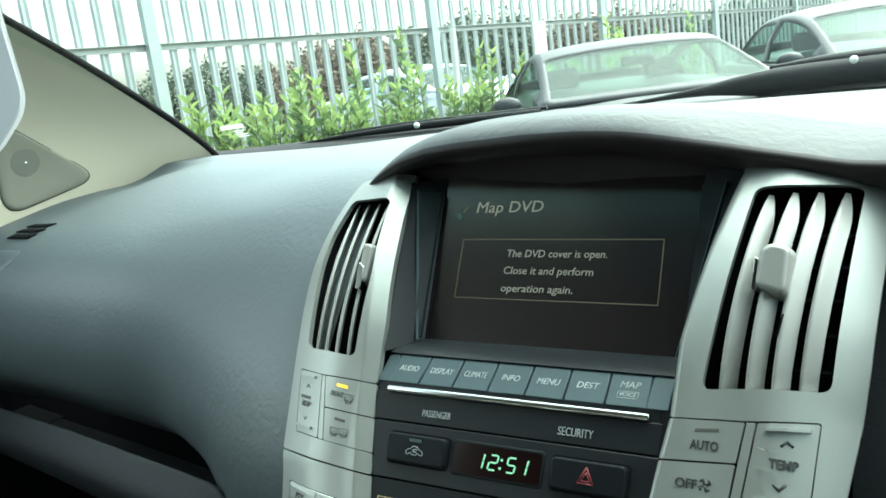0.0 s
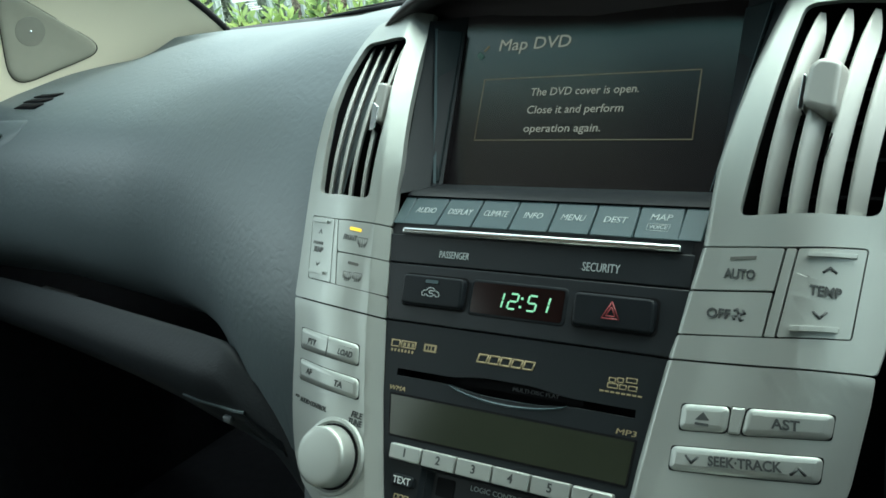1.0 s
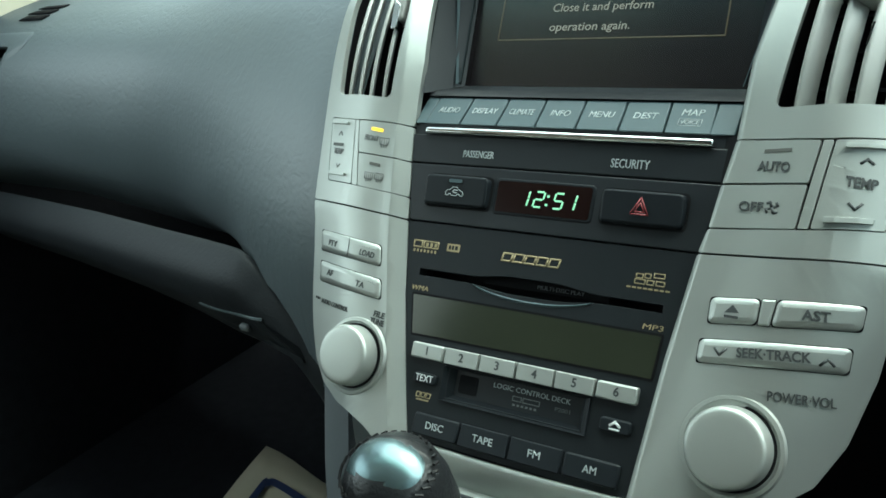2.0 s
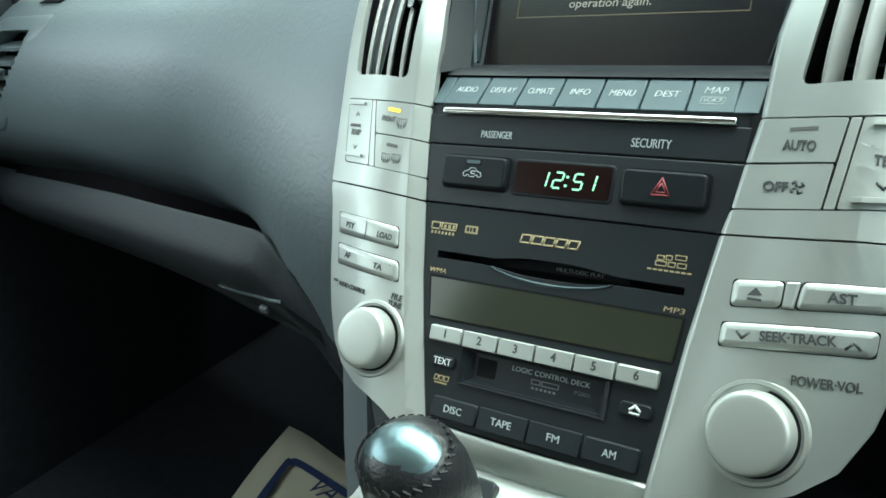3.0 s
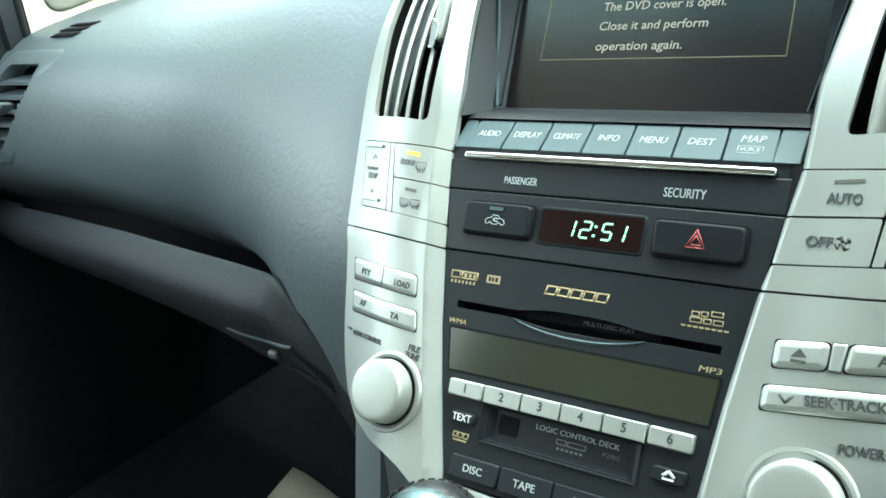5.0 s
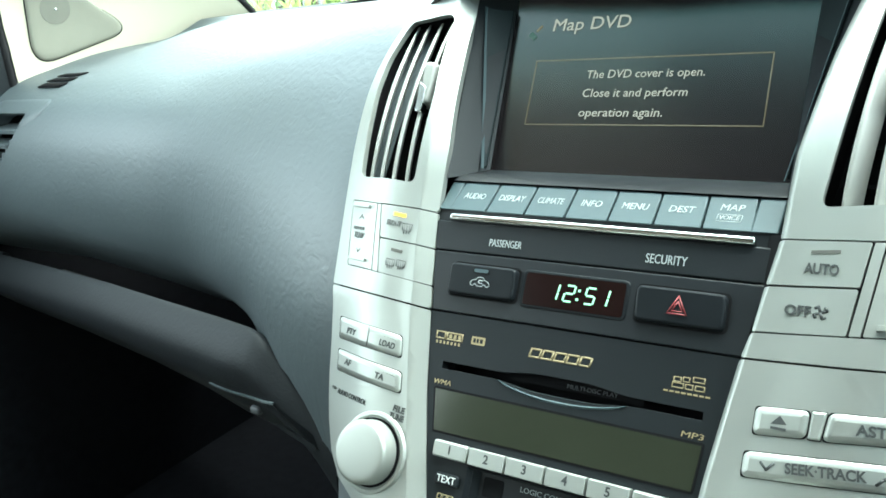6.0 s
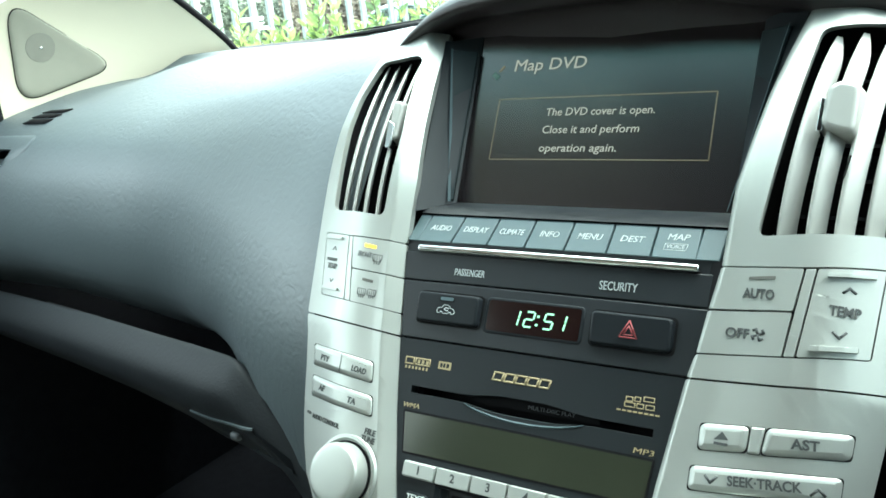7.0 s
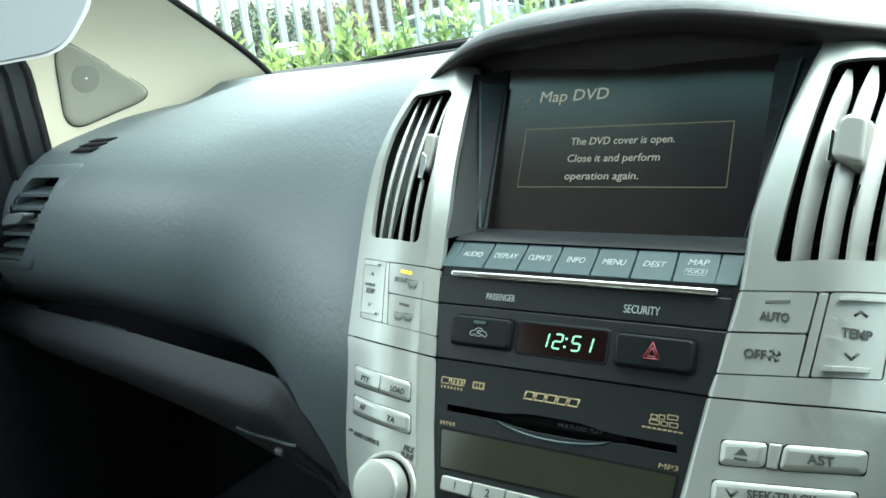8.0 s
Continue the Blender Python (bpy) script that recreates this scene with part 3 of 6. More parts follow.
def round_knob(name, label, x, v, r, high):
    """A turned control knob with a shallow skirt, a rounded shoulder and a dished well round it."""
    k = thing(name, label, "knob", PANEL)
    base = side_n(x, v)

    def lathe(profile, material, pname, seg=48):
        bm = bmesh.new()
        prev = None
        for rr, n in profile:
            ring = [bm.verts.new(((x + rr * math.cos(a)) * MM, (v + rr * math.sin(a)) * MM, (base + n) * MM)) for a in (2 * math.pi * i / seg for i in range(seg))]
            if prev:
                for i in range(seg):
                    bm.faces.new((prev[i], prev[(i + 1) % seg], ring[(i + 1) % seg], ring[i]))
            prev = ring
        if profile[-1][0] < r:
            bm.faces.new(prev)
        return part(pname, bm, material, k, smooth=35)
    lathe([(r + 5.0, -0.8), (r + 4.2, 0.9), (r + 2.6, 1.1), (r + 1.4, 0.0), (r + 1.2, -3)], SILVER, "skirt_ring")
    lathe([(r + 1.2, 0.2), (r + 0.2, 0.3), (r, 1.0)], DARK, "gap_ring")
    lathe([(r, -2), (r, 1.0), (r - 0.4, high - 2.4), (r - 0.8, high - 1.1), (r - 1.6, high - 0.3), (r - 2.8, high), (r - 5.0, high + 0.15), (r - 10, high + 0.4), (0.6, high + 0.5)], SILVER, "cap")
    return k


side_panel(1)
side_panel(-1)
round_knob("volume_knob", "large round satin silver volume knob", KNOB_R[0], KNOB_R[1], 17.6, 13.0)
round_knob("tuning_knob", "large round satin silver tuning knob", KNOB_L[0], KNOB_L[1], 16.8, 11.5)

# ---- navigation unit ----
nav = thing("navigation_unit", "recessed black navigation display with a row of function keys", "car display", PANEL)
SN = -35.0
bm = bmesh.new()
prism(bm, scaled(rounded([(-84.4, 36.4), (83.6, 36.4), (86.5, 146), (-89.5, 146)], 2, 3)), (SN - 6) * MM, SN * MM)
screen = part("screen", bm, SCREEN, nav, "dark glossy screen with a faint lit message")
for sgn in (1, -1):
    bm = bmesh.new()
    out_b, out_t = (sgn * 89.4, 22, -1.5), (sgn * 109, 141, -26)
    mid_b, mid_t = (sgn * 85.4, 30, -20), (sgn * 103.4, 141, -27)
    in_b, in_t = (sgn * 83.6, 36.2, SN + 0.5), (sgn * 86.4, 146, SN + 0.5)
    f = [bm.verts.new(tuple(c * MM for c in p)) for p in (out_b, mid_b, in_b, in_t, mid_t, out_t)]
    bm.faces.new((f[0], f[1], f[4], f[5]))
    bm.faces.new((f[1], f[2], f[3], f[4]))
    part("side_wall", bm, BLACK, nav, smooth=29)
    bm = bmesh.new()
    a = [(sgn * 100.6, 133.4, -23.6), (sgn * 85.6, 134.4, -30.8), (sgn * 83.5, 36.8, -30.2), (sgn * 82.9, 35.6, -23.8)]
    vs = [bm.verts.new((x * MM, v * MM, n * MM)) for x, v, n in a]
    lo = [bm.verts.new(((x + sgn * 1.5) * MM, v * MM, (n - 3.0) * MM)) for x, v, n in a]
    bm.faces.new(vs)
    for i in range(4):
        bm.faces.new((vs[i], lo[i], lo[(i + 1) % 4], vs[(i + 1) % 4]))
    part("wall_insert", bm, INSERT, nav, "slim dark teal insert in the recess wall", bevel=0.0008)
    rim = [(sgn * 101.4, 134.2, -22.6), (sgn * 82.6, 34.6, -22.8)]
    bm = bmesh.new()
    vs = [bm.verts.new((x * MM, v * MM, n * MM)) for x, v, n in (rim[0], rim[1], (rim[1][0] - sgn * 1.0, rim[1][1], rim[1][2] - 1.6), (rim[0][0] - sgn * 1.0, rim[0][1], rim[0][2] - 1.6))]
    bm.faces.new(vs)
    part("insert_rim", bm, KEY, nav)
bm = bmesh.new()
vs = [bm.verts.new(tuple(c * MM for c in p)) for p in ((-89.4, 22.8, -8.5), (89.4, 22.8, -8.5), (88, 27, -12.0), (83.6, 37.0, SN + 0.4), (-84.4, 37.0, SN + 0.4), (-88, 27, -12.0))]
bm.faces.new((vs[0], vs[1], vs[2], vs[5]))
bm.faces.new((vs[5], vs[2], vs[3], vs[4]))
part("ledge", bm, BLACK, nav, smooth=29)
# message on the screen
text("Map DVD", 7.4, (-36.4, 124.6, SN + 0.35), TEXT_LIT, screen, width=47.4, shear=0.08, thin=0.02)
stroke([(-66.6, 103.4), (66.0, 103.4), (66.0, 65.0), (-66.6, 65.0)], 0.55, SN + 0.2, LINE_LIT, screen, "message_box", True)
for body, v, x, w in (("The DVD cover is open.", 94.0, 0.0, 66.2), ("Close it and perform", 83.1, -4.1, 59.4), ("operation again.", 71.8, -10.0, 48.0)):
    text(body, 4.7, (x, v, SN + 0.35), TEXT_LIT, screen, width=w, shear=0.08, thin=0.0)
stroke([(-73.5, 120), (-71.0, 118.0)], 3.2, SN + 0.2, ICON_LIT, screen, "disc_symbol")
stroke([(-70, 122), (-67.5, 125.0)], 1.4, SN + 0.2, LINE_LIT, screen, "disc_symbol")
# function keys
edges = [-81.8 + 22.58 * i for i in range(8)]
names = ["AUDIO", "DISPLAY", "CLIMATE", "INFO", "MENU", "DEST", "MAP"]


def wedge(x0, x1, y0=4.2, y1=22.0, grow=1.02):
    """A key whose face leans back from the strip."""
    bm = bmesh.new()
    pts = [(x0 * grow, y0, -0.2), (x1 * grow, y0, -0.2), (x1, y1, -9.4), (x0, y1, -9.4)]
    hi = [bm.verts.new((x * MM, v * MM, n * MM)) for x, v, n in pts]
    lo = [bm.verts.new((x * MM, (v + 2) * MM, (n - 9) * MM)) for x, v, n in pts]
    bm.faces.new(hi)
    bm.faces.new(lo[::-1])
    for i in range(4):
        bm.faces.new((hi[i], lo[i], lo[(i + 1) % 4], hi[(i + 1) % 4]))
    return bm


lean = math.atan2(9.2, 17.8)
KEYPLANE = Matrix.Translation((0, 13.1 * MM, -4.8 * MM)) @ Matrix.Rotation(-lean, 4, "X")
for i, word in enumerate(names):
    key = part(word.lower() + "_key", wedge(edges[i] + 0.4, edges[i + 1] - 0.4), KEY, nav, bevel=0.0007)
    c = (edges[i] + edges[i + 1]) / 2
    w = {"AUDIO": 13.5, "DISPLAY": 15.5, "CLIMATE": 14.8, "INFO": 11.0, "MENU": 13.4, "DEST": 12.4, "MAP": 10.8}[word]
    t = text(word, 3.9, (c * 1.01, 3.2 if word == "MAP" else 0.4, 0.12), PALE_INK, key, width=w, shear=0.12)
    t.matrix_local = KEYPLANE
    if word == "MAP":
        t = text("VOICE", 2.4, (c * 1.01, -2.8, 0.12), PALE_INK, key, width=9, shear=0.1)
        t.matrix_local = KEYPLANE
        t = stroke([(c - 4.6, -0.9), (c + 6.4, -0.9), (c + 6.2, -4.8), (c - 4.8, -4.8)], 0.3, 0.12, PALE_INK, key, "frame_line", True)
        t.matrix_local = KEYPLANE
for x0, x1 in ((-90.0, edges[0] - 0.4), (edges[7] + 0.4, 88.4)):
    part("end_key", wedge(x0, x1, grow=1.0), KEY, nav, bevel=0.0007)
bm = bmesh.new()
prism(bm, scaled(rounded(quad(-80.5, 80.3, -1.7, 1.9), 1.7, 4)), -2 * MM, 2.6 * MM, 0.0004)
part("chrome_strip", bm, CHROME, nav, "thin bright chrome strip", bevel=0.0012, segs=3)
bm = bmesh.new()
prism(bm, scaled(quad(-90.2, 90.2, -2.5, 4.6)), -6 * MM, -1.6 * MM)
part("strip_bed", bm, BLACK, nav)

# ---- clock and switch fascia ----
clock = thing("clock_fascia", "black fascia with a digital clock and two push switches", "clock", PANEL)
bm = bmesh.new()
prism(bm, scaled([(-86.6, -18.0), (-89.8, -2.0), (89.8, -2.0), (86.6, -18.0)]), -5 * MM, -0.3 * MM)
part("upper_strip", bm, BLACK, clock, bevel=0.0006)
bm = bmesh.new()
prism(bm, scaled([(-81.2, -50.6), (-86.6, -18.7), (86.6, -18.7), (81.2, -50.6)]), -5 * MM, 0)
part("plate", bm, BLACK, clock, bevel=0.0006)
text("PASSENGER", 3.8, (-44.3, -12.0, 0.0), PALE_INK, clock, width=19)
text("SECURITY", 4.3, (41.2, -12.0, 0.0), PALE_INK, clock, width=19.6)


def rocker(name, x0, x1, v0, v1, label):
    bm = bmesh.new()
    prism(bm, scaled(rounded(quad(x0 - 1, x1 + 1, v0 - 1, v1 + 1), 3.4, 4)), -1 * MM, 0.25 * MM)
    part("surround", bm, DARK, clock)
    bm = bmesh.new()
    vs = prism(bm, scaled(rounded(quad(x0, x1, v0, v1), 3, 4)), -2 * MM, 4.0 * MM, 0.0006)
    for v in vs[len(vs) // 2:]:
        v.co.z += (v.co.y / MM - (v0 + v1) / 2) * 0.10 * MM
    return part(name, bm, BUTTON, clock, label, bevel=0.0012, segs=3)


b = rocker("recirculation_switch", -72.4, -32.4, -41.2, -24.6, "black switch with a car outline symbol")
stroke([(-57.6, -35.6), (-58.0, -34.2), (-57.0, -33.0), (-55.0, -32.6), (-53.8, -31.2), (-51.0, -31.2), (-49.6, -32.6), (-47.4, -33.4), (-46.6, -34.8), (-47.2, -35.8), (-48.6, -35.8), (-49.2, -34.9), (-50.2, -34.9), (-50.8, -35.8), (-54.0, -35.8), (-54.6, -34.9), (-55.6, -34.9), (-56.2, -35.8)], 0.36, 4.4, PALE_INK, b, "car_symbol", True)
stroke([(-50.4, -32.9), (-52.6, -32.7), (-53.3, -33.5), (-52.6, -34.2), (-50.8, -34.2)], 0.5, 4.5, PALE_INK, b, "arrow")
bm = bmesh.new()
prism(bm, scaled(rounded(quad(-57.2, -47.6, -29.3, -26.4), 1.3, 4)), 4.3 * MM, 4.75 * MM)
lens = part("indicator", bm, DARK, b)
bm = bmesh.new()
prism(bm, scaled(rounded(quad(-56.6, -48.2, -28.8, -26.9), 0.9, 4)), 4.4 * MM, 4.85 * MM)
part("indicator_lens", bm, KEY, lens)
b = rocker("hazard_switch", 30.8, 72.4, -41.4, -25.0, "black hazard switch with a red triangle")
for k, wd in ((1.0, 0.7), (0.55, 0.6)):
    stroke([(51.4 + 5.0 * k * math.sin(radians(a)), -33.8 + 5.4 * k * math.cos(radians(a))) for a in (0, 120, 240)], wd, 4.5, RED_INK, b, "warning_triangle", True)
bm = bmesh.new()
prism(bm, scaled(rounded(quad(-30, 26.6, -42.8, -23.4), 3, 4)), -1 * MM, 0.5 * MM)
part("clock_surround", bm, BUTTON, clock, bevel=0.0008)
bm = bmesh.new()
prism(bm, scaled(rounded(quad(-28.2, 24.8, -41.2, -25.0), 1.6, 3)), -1 * MM, 0.75 * MM)
win = part("clock_window", bm, CLOCK_WIN, clock, "dark red tinted clock window")
SEG = {"1": "bc", "2": "abged", "5": "afgcd"}


def digit(ch, x, v, w, h, z):
    t, s = 0.95, 0.16
    P = lambda a, c: (x + a + s * c, v + c)
    L = {"a": ((0.15 * w, h), (0.85 * w, h)), "b": ((w, h * 0.94), (w, h * 0.56)), "c": ((w, h * 0.44), (w, h * 0.06)), "d": ((0.15 * w, 0), (0.85 * w, 0)),
         "e": ((0, h * 0.44), (0, h * 0.06)), "f": ((0, h * 0.94), (0, h * 0.56)), "g": ((0.15 * w, h / 2), (0.85 * w, h / 2))}
    for k in SEG[ch]:
        a, c = L[k]
        stroke([P(*a), P(*c)], t, z, CLOCK_LIT, win, "digit_segment")


for ch, x in (("1", -14.8), ("2", -6.4), ("5", 4.6), ("1", 11.4)):
    digit(ch, x, -37.1, 4.8, 7.8, 0.95)
bars([(1.0, 2.3, -31.8, -30.6), (0.4, 1.7, -36.2, -35.0)], 1.0, CLOCK_LIT, win, "colon_dots")

# ---- audio unit ----
audio = thing("audio_unit", "charcoal car radio with disc slot, olive display and cassette deck", "car radio", PANEL)
face = [(-58.0, -166.0), (-62.0, -150), (-69.0, -121), (-75.4, -92), (-82.0, -51.4), (81.0, -51.4), (71.5, -121), (67.0, -167.0)]
arch = lambda x: math.exp(-(x / 26.0) ** 4)
sx = np.linspace(-68.4, 68.4, 41)
SLOT = [(x, -76.6 + 2.6 * arch(x)) for x in sx] + [(x, -80.4 - 2.6 * arch(x * 0.9)) for x in sx[::-1]]
part("faceplate", sheet(face, [quad(-38.5, 38.5, -141.6, -126.0), SLOT], lambda x, v: -0.6, 7.0, step=(40, 40)), FACE, audio, bevel=0.0007)
# gold marks, drawn as plain shapes
for x0, x1 in ((-75.2, -69.8), (-68.6, -59.2)):
    stroke([(x0, -61.6), (x1, -61.6), (x1, -65.0), (x0, -65.0)], 0.8, -0.4, GOLD_INK, audio, "gold_frame", True)
for k in range(3):
    bars([(-67.4 + 2.8 * k, -65.8 + 2.8 * k, -64.3, -62.3)], -0.4, GOLD_INK, audio, "gold_mark")
for k in range(7):
    bars([(-75.0 + 2.3 * k, -73.9 + 2.3 * k, -67.8, -66.2)], -0.4, GOLD_INK, audio, "gold_mark")
bm = bmesh.new()
prism(bm, scaled(rounded(quad(-53.6, -45.6, -65.4, -61.2), 0.5, 2)), -1 * MM, -0.42 * MM)
badge = part("gold_badge", bm, GOLD_INK, audio)
for x0, x1 in ((-52.4, -51.0), (-50.4, -49.2), (-48.4, -46.8)):
    bars([(x0, x1, -64.4, -62.2)], -0.3, FACE, badge, "dark_mark")
# maker's mark, as plain gold outlines
for k in range(5):
    x0, x1 = -19.0 + 6.7 * k, -13.6 + 6.7 * k
    stroke([(x0 + 0.5, -62.3), (x1 + 0.5, -62.3), (x1 - 0.5, -66.2), (x0 - 0.5, -66.2)], 0.9, -0.38, GOLD_INK, audio, "gold_emblem", True)
for x0, x1, v in ((53.4, 56.6, -63.6), (57.6, 60.4, -63.2), (62.0, 67.0, -62.6), (53.0, 58.0, -66.2), (59.0, 62.2, -66.2), (63.4, 67.4, -66.2)):
    stroke([(x0, v), (x1, v), (x1, v - 2.0), (x0, v - 2.0)], 0.5, -0.4, GOLD_INK, audio, "gold_mark", True)
for k in range(8):
    bars([(49.4 + 2.7 * k, 51.4 + 2.7 * k, -70.6, -69.8)], -0.4, GOLD_INK, audio, "gold_mark")
text("WMA", 2.5, (-66.4, -87.4, -0.45), GOLD_INK, audio, width=10.4, shear=0.2)
text("MP3", 2.5, (65.2, -87.6, -0.45), GOLD_INK, audio, width=10.0, shear=0.1)
# disc slot, arched over the middle, with a scooped lip under it
bm = bmesh.new()
box(bm, -69 * MM, 69 * MM, -85 * MM, -73 * MM, -16 * MM, -15 * MM)
part("disc_slot", bm, DARK, audio)
bm = bmesh.new()
prev = None
for x in np.linspace(-34, 34, 25):
    a, k = arch(x * 0.9), max(0.0, 1 - (x / 34.0) ** 2)
    vs = [bm.verts.new(tuple(c * MM for c in p)) for p in ((x, -80.3 - 2.6 * a, -3.4), (x, -80.5 - 3.0 * k - a, -1.2), (x, -80.6 - 5.2 * k ** 0.8, 0.1), (x, -81.0 - 5.8 * k ** 0.8, -0.7))]
    if prev:
        for k in range(3):
            bm.faces.new((prev[k], prev[k + 1], vs[k + 1], vs[k]))
    prev = vs
part("slot_lip", bm, KEY, audio, "scooped lip under the disc slot", smooth=60)
bm = bmesh.new()
box(bm, -30 * MM, 40 * MM, -79.2 * MM, -74 * MM, -6.2 * MM, -5.8 * MM)
flap = part("dust_flap", bm, DARK, audio)
text("MULTI-DISC PLAY", 2.0, (14, -77.0, -5.6), DIM_INK, flap, width=26)
bm = bmesh.new()
prism(bm, scaled(rounded([(-66.6, -112.8), (-70.6, -89.8), (71.2, -89.8), (69.2, -112.0)], 1.2, 3)), -2 * MM, -0.35 * MM)
part("lcd_surround", bm, DARK, audio)
bm = bmesh.new()
prism(bm, scaled([(-65.8, -111.8), (-69.4, -91.0), (70.0, -91.0), (68.2, -110.8)]), -2 * MM, -0.15 * MM)
part("lcd_window", bm, LCD, audio, "blank olive green liquid crystal window")
for i in range(6):
    a, b = -62.8 + 21.3 * i, -62.8 + 21.3 * (i + 1) - 0.7
    bm = bmesh.new()
    prism(bm, scaled(rounded(quad(a, b, -124.2, -115.8), 1.3 if i in (0, 5) else 0.5, 3)), -1.5 * MM, 2.4 * MM, 0.0003)
    key = part("preset_button", bm, SILVER, audio, bevel=0.0008)
    text(str(i + 1), 4.2, ((a + b) / 2, -119.9, 2.45), GREY_INK, key, squeeze=0.95, thin=-0.12)
bm = bmesh.new()
prism(bm, scaled(rounded(quad(-59.2, -44.6, -137.4, -131.2), 2.2, 4)), -1 * MM, 1.4 * MM, 0.0004)
key = part("text_button", bm, BUTTON, audio, bevel=0.0008)
text("TEXT", 3.6, (-51.9, -134.3, 1.45), WHITE_INK, key, width=11.0)
for x0, x1 in ((-56.0, -53.8), (-53.0, -50.6), (-49.8, -47.2)):
    stroke([(x0, -141.8), (x1, -141.8), (x1 - 0.4, -144.2), (x0 - 0.3, -144.2)], 0.6, -0.4, GOLD_INK, audio, "gold_mark", True)
bars([(-56.0, -48.0, -146.0, -145.2)], -0.4, GOLD_INK, audio, "gold_mark")
# cassette deck: a rim, a recessed flap and its print
rim = [(-41.4, -143.2), (-41.4, -125.2), (41.4, -125.2), (41.4, -143.2)]
bm = bmesh.new()
inner = [(-35.5, -139.4), (-35.5, -126.4), (35.5, -126.4), (35.5, -139.4)]
a = [bm.verts.new((x * MM, v * MM, 0.6 * MM)) for x, v in rim]
b = [bm.verts.new((x * MM, v * MM, -0.2 * MM)) for x, v in [(x * 0.95, v * 0.05 + -134 * 0.05 + v * 0.9) for x, v in rim]]
c = [bm.verts.new((x * MM, v * MM, -5.0 * MM)) for x, v in inner]
o = [bm.verts.new((x * 1.01 * MM, (v + (0.3 if v > -130 else -0.3)) * MM, -0.8 * MM)) for x, v in rim]
for i in range(4):
    j = (i + 1) % 4
    bm.faces.new((o[i], o[j], a[j], a[i]))
    bm.faces.new((a[i], a[j], b[j], b[i]))
    bm.faces.new((b[i], b[j], c[j], c[i]))
part("deck_rim", bm, BUTTON, audio, "bevelled rim of the cassette opening", smooth=29)
bm = bmesh.new()
box(bm, -36 * MM, 36 * MM, -140 * MM, -126 * MM, -5.6 * MM, -4.6 * MM)
flap = part("deck_flap", bm, BLACK, audio)
bm = bmesh.new()
prism(bm, scaled(rounded(quad(-33.5, -22.5, -137.8, -128.2), 1.2, 3)), -4.8 * MM, -4.3 * MM)
part("flap_window", bm, DARK, flap)
text("LOGIC CONTROL DECK", 2.5, (8.2, -129.8, -4.5), PALE_INK, flap, width=43)
for x0, x1 in ((-1.4, 3.4), (4.4, 13.6)):
    stroke([(x0, -133.0), (x1, -133.0), (x1, -135.2), (x0, -135.2)], 0.5, -4.45, MID_INK, flap, "small_print", True)
for k in range(6):
    bars([(-1.0 + 2.4 * k, 0.4 + 2.4 * k, -137.8, -136.7)], -4.45, MID_INK, flap, "small_print")
text("P2001", 1.9, (26.5, -134.6, -4.5), DIM_INK, flap, width=8)
bm = bmesh.new()
prism(bm, scaled(rounded(quad(47.6, 63.6, -138.8, -131.8), 2.2, 4)), -1 * MM, 1.4 * MM, 0.0004)
key = part("tape_eject_button", bm, BUTTON, audio, bevel=0.0008)
stroke([(53.2, -135.4), (55.6, -133.4), (58.0, -135.4)], 1.3, 1.5, WHITE_INK, key, "eject_symbol")
bars([(53.0, 58.2, -137.2, -136.4)], 1.55, WHITE_INK, key, "eject_symbol")
for i, word in enumerate(("DISC", "TAPE", "FM", "AM")):
    a, b = -54.8 + 29.2 * i, -54.8 + 29.2 * (i + 1) - 0.7
    bm = bmesh.new()
    vs = prism(bm, scaled(rounded(quad(a, b, -163.6, -152.0), 2.0 if i in (0, 3) else 0.6, 3)), -1.5 * MM, 1.0 * MM, 0.0004)
    for v in vs[len(vs) // 2:]:
        v.co.z += (-157.8 - v.co.y / MM) * 0.12 * MM
    key = part(word.lower() + "_button", bm, BUTTON, audio, bevel=0.0009)
    text(word, 3.7, ((a + b) / 2, -157.8, 1.25), PALE_INK, key, width={"DISC": 10.8, "TAPE": 11.8, "FM": 6.6, "AM": 6.8}[word])

# ---- lower console ----
lower = thing("lower_console", "satin silver console surround below the radio", "console", PANEL)
def skirt(name, sections, label):
    prev = None
    bm = bmesh.new()
    for v, n, hw in sections:
        row = [bm.verts.new((x * hw * MM, (v + 1.5 * x * x) * MM, n * MM)) for x in np.linspace(-1, 1, 13)]
        if prev:
            for i in range(12):
                bm.faces.new((prev[i], prev[i + 1], row[i + 1], row[i]))
        prev = row
    ob = part(name, bm, SILVER, lower, label, smooth=60)
    ob.modifiers.new("thick", "SOLIDIFY").thickness = 0.003


skirt("upper_lip", ((-167.6, -0.8, 66), (-168.4, 0.2, 67), (-170, 0.4, 69), (-174, -1.0, 72), (-180, -4.2, 75), (-186, -8.2, 77), (-192, -13, 78)), "silver strip leaning back under the radio")
skirt("gear_surround", ((-189, -14, 76), (-187.6, -8.6, 77), (-188, -6.5, 78), (-192, -3, 79), (-200, 3, 80), (-216, 13, 84), (-230, 32, 88), (-240, 64, 92), (-244, 120, 96)), "silver surround of the gear lever")

# ---- dashboard ----
def catmull(pts, n):
    pts = [Vector(p) for p in pts]
    ext = [2 * pts[0] - pts[1]] + pts + [2 * pts[-1] - pts[-2]]
    out = []
    for i in range(len(pts) - 1):
        a, b, c, d = ext[i:i + 4]
        for k in range(n):
            t = k / n
            out.append(0.5 * ((2 * b) + (c - a) * t + (2 * a - 5 * b + 4 * c - d) * t * t + (3 * b - a - 3 * c + d) * t ** 3))
    return out + [pts[-1]]


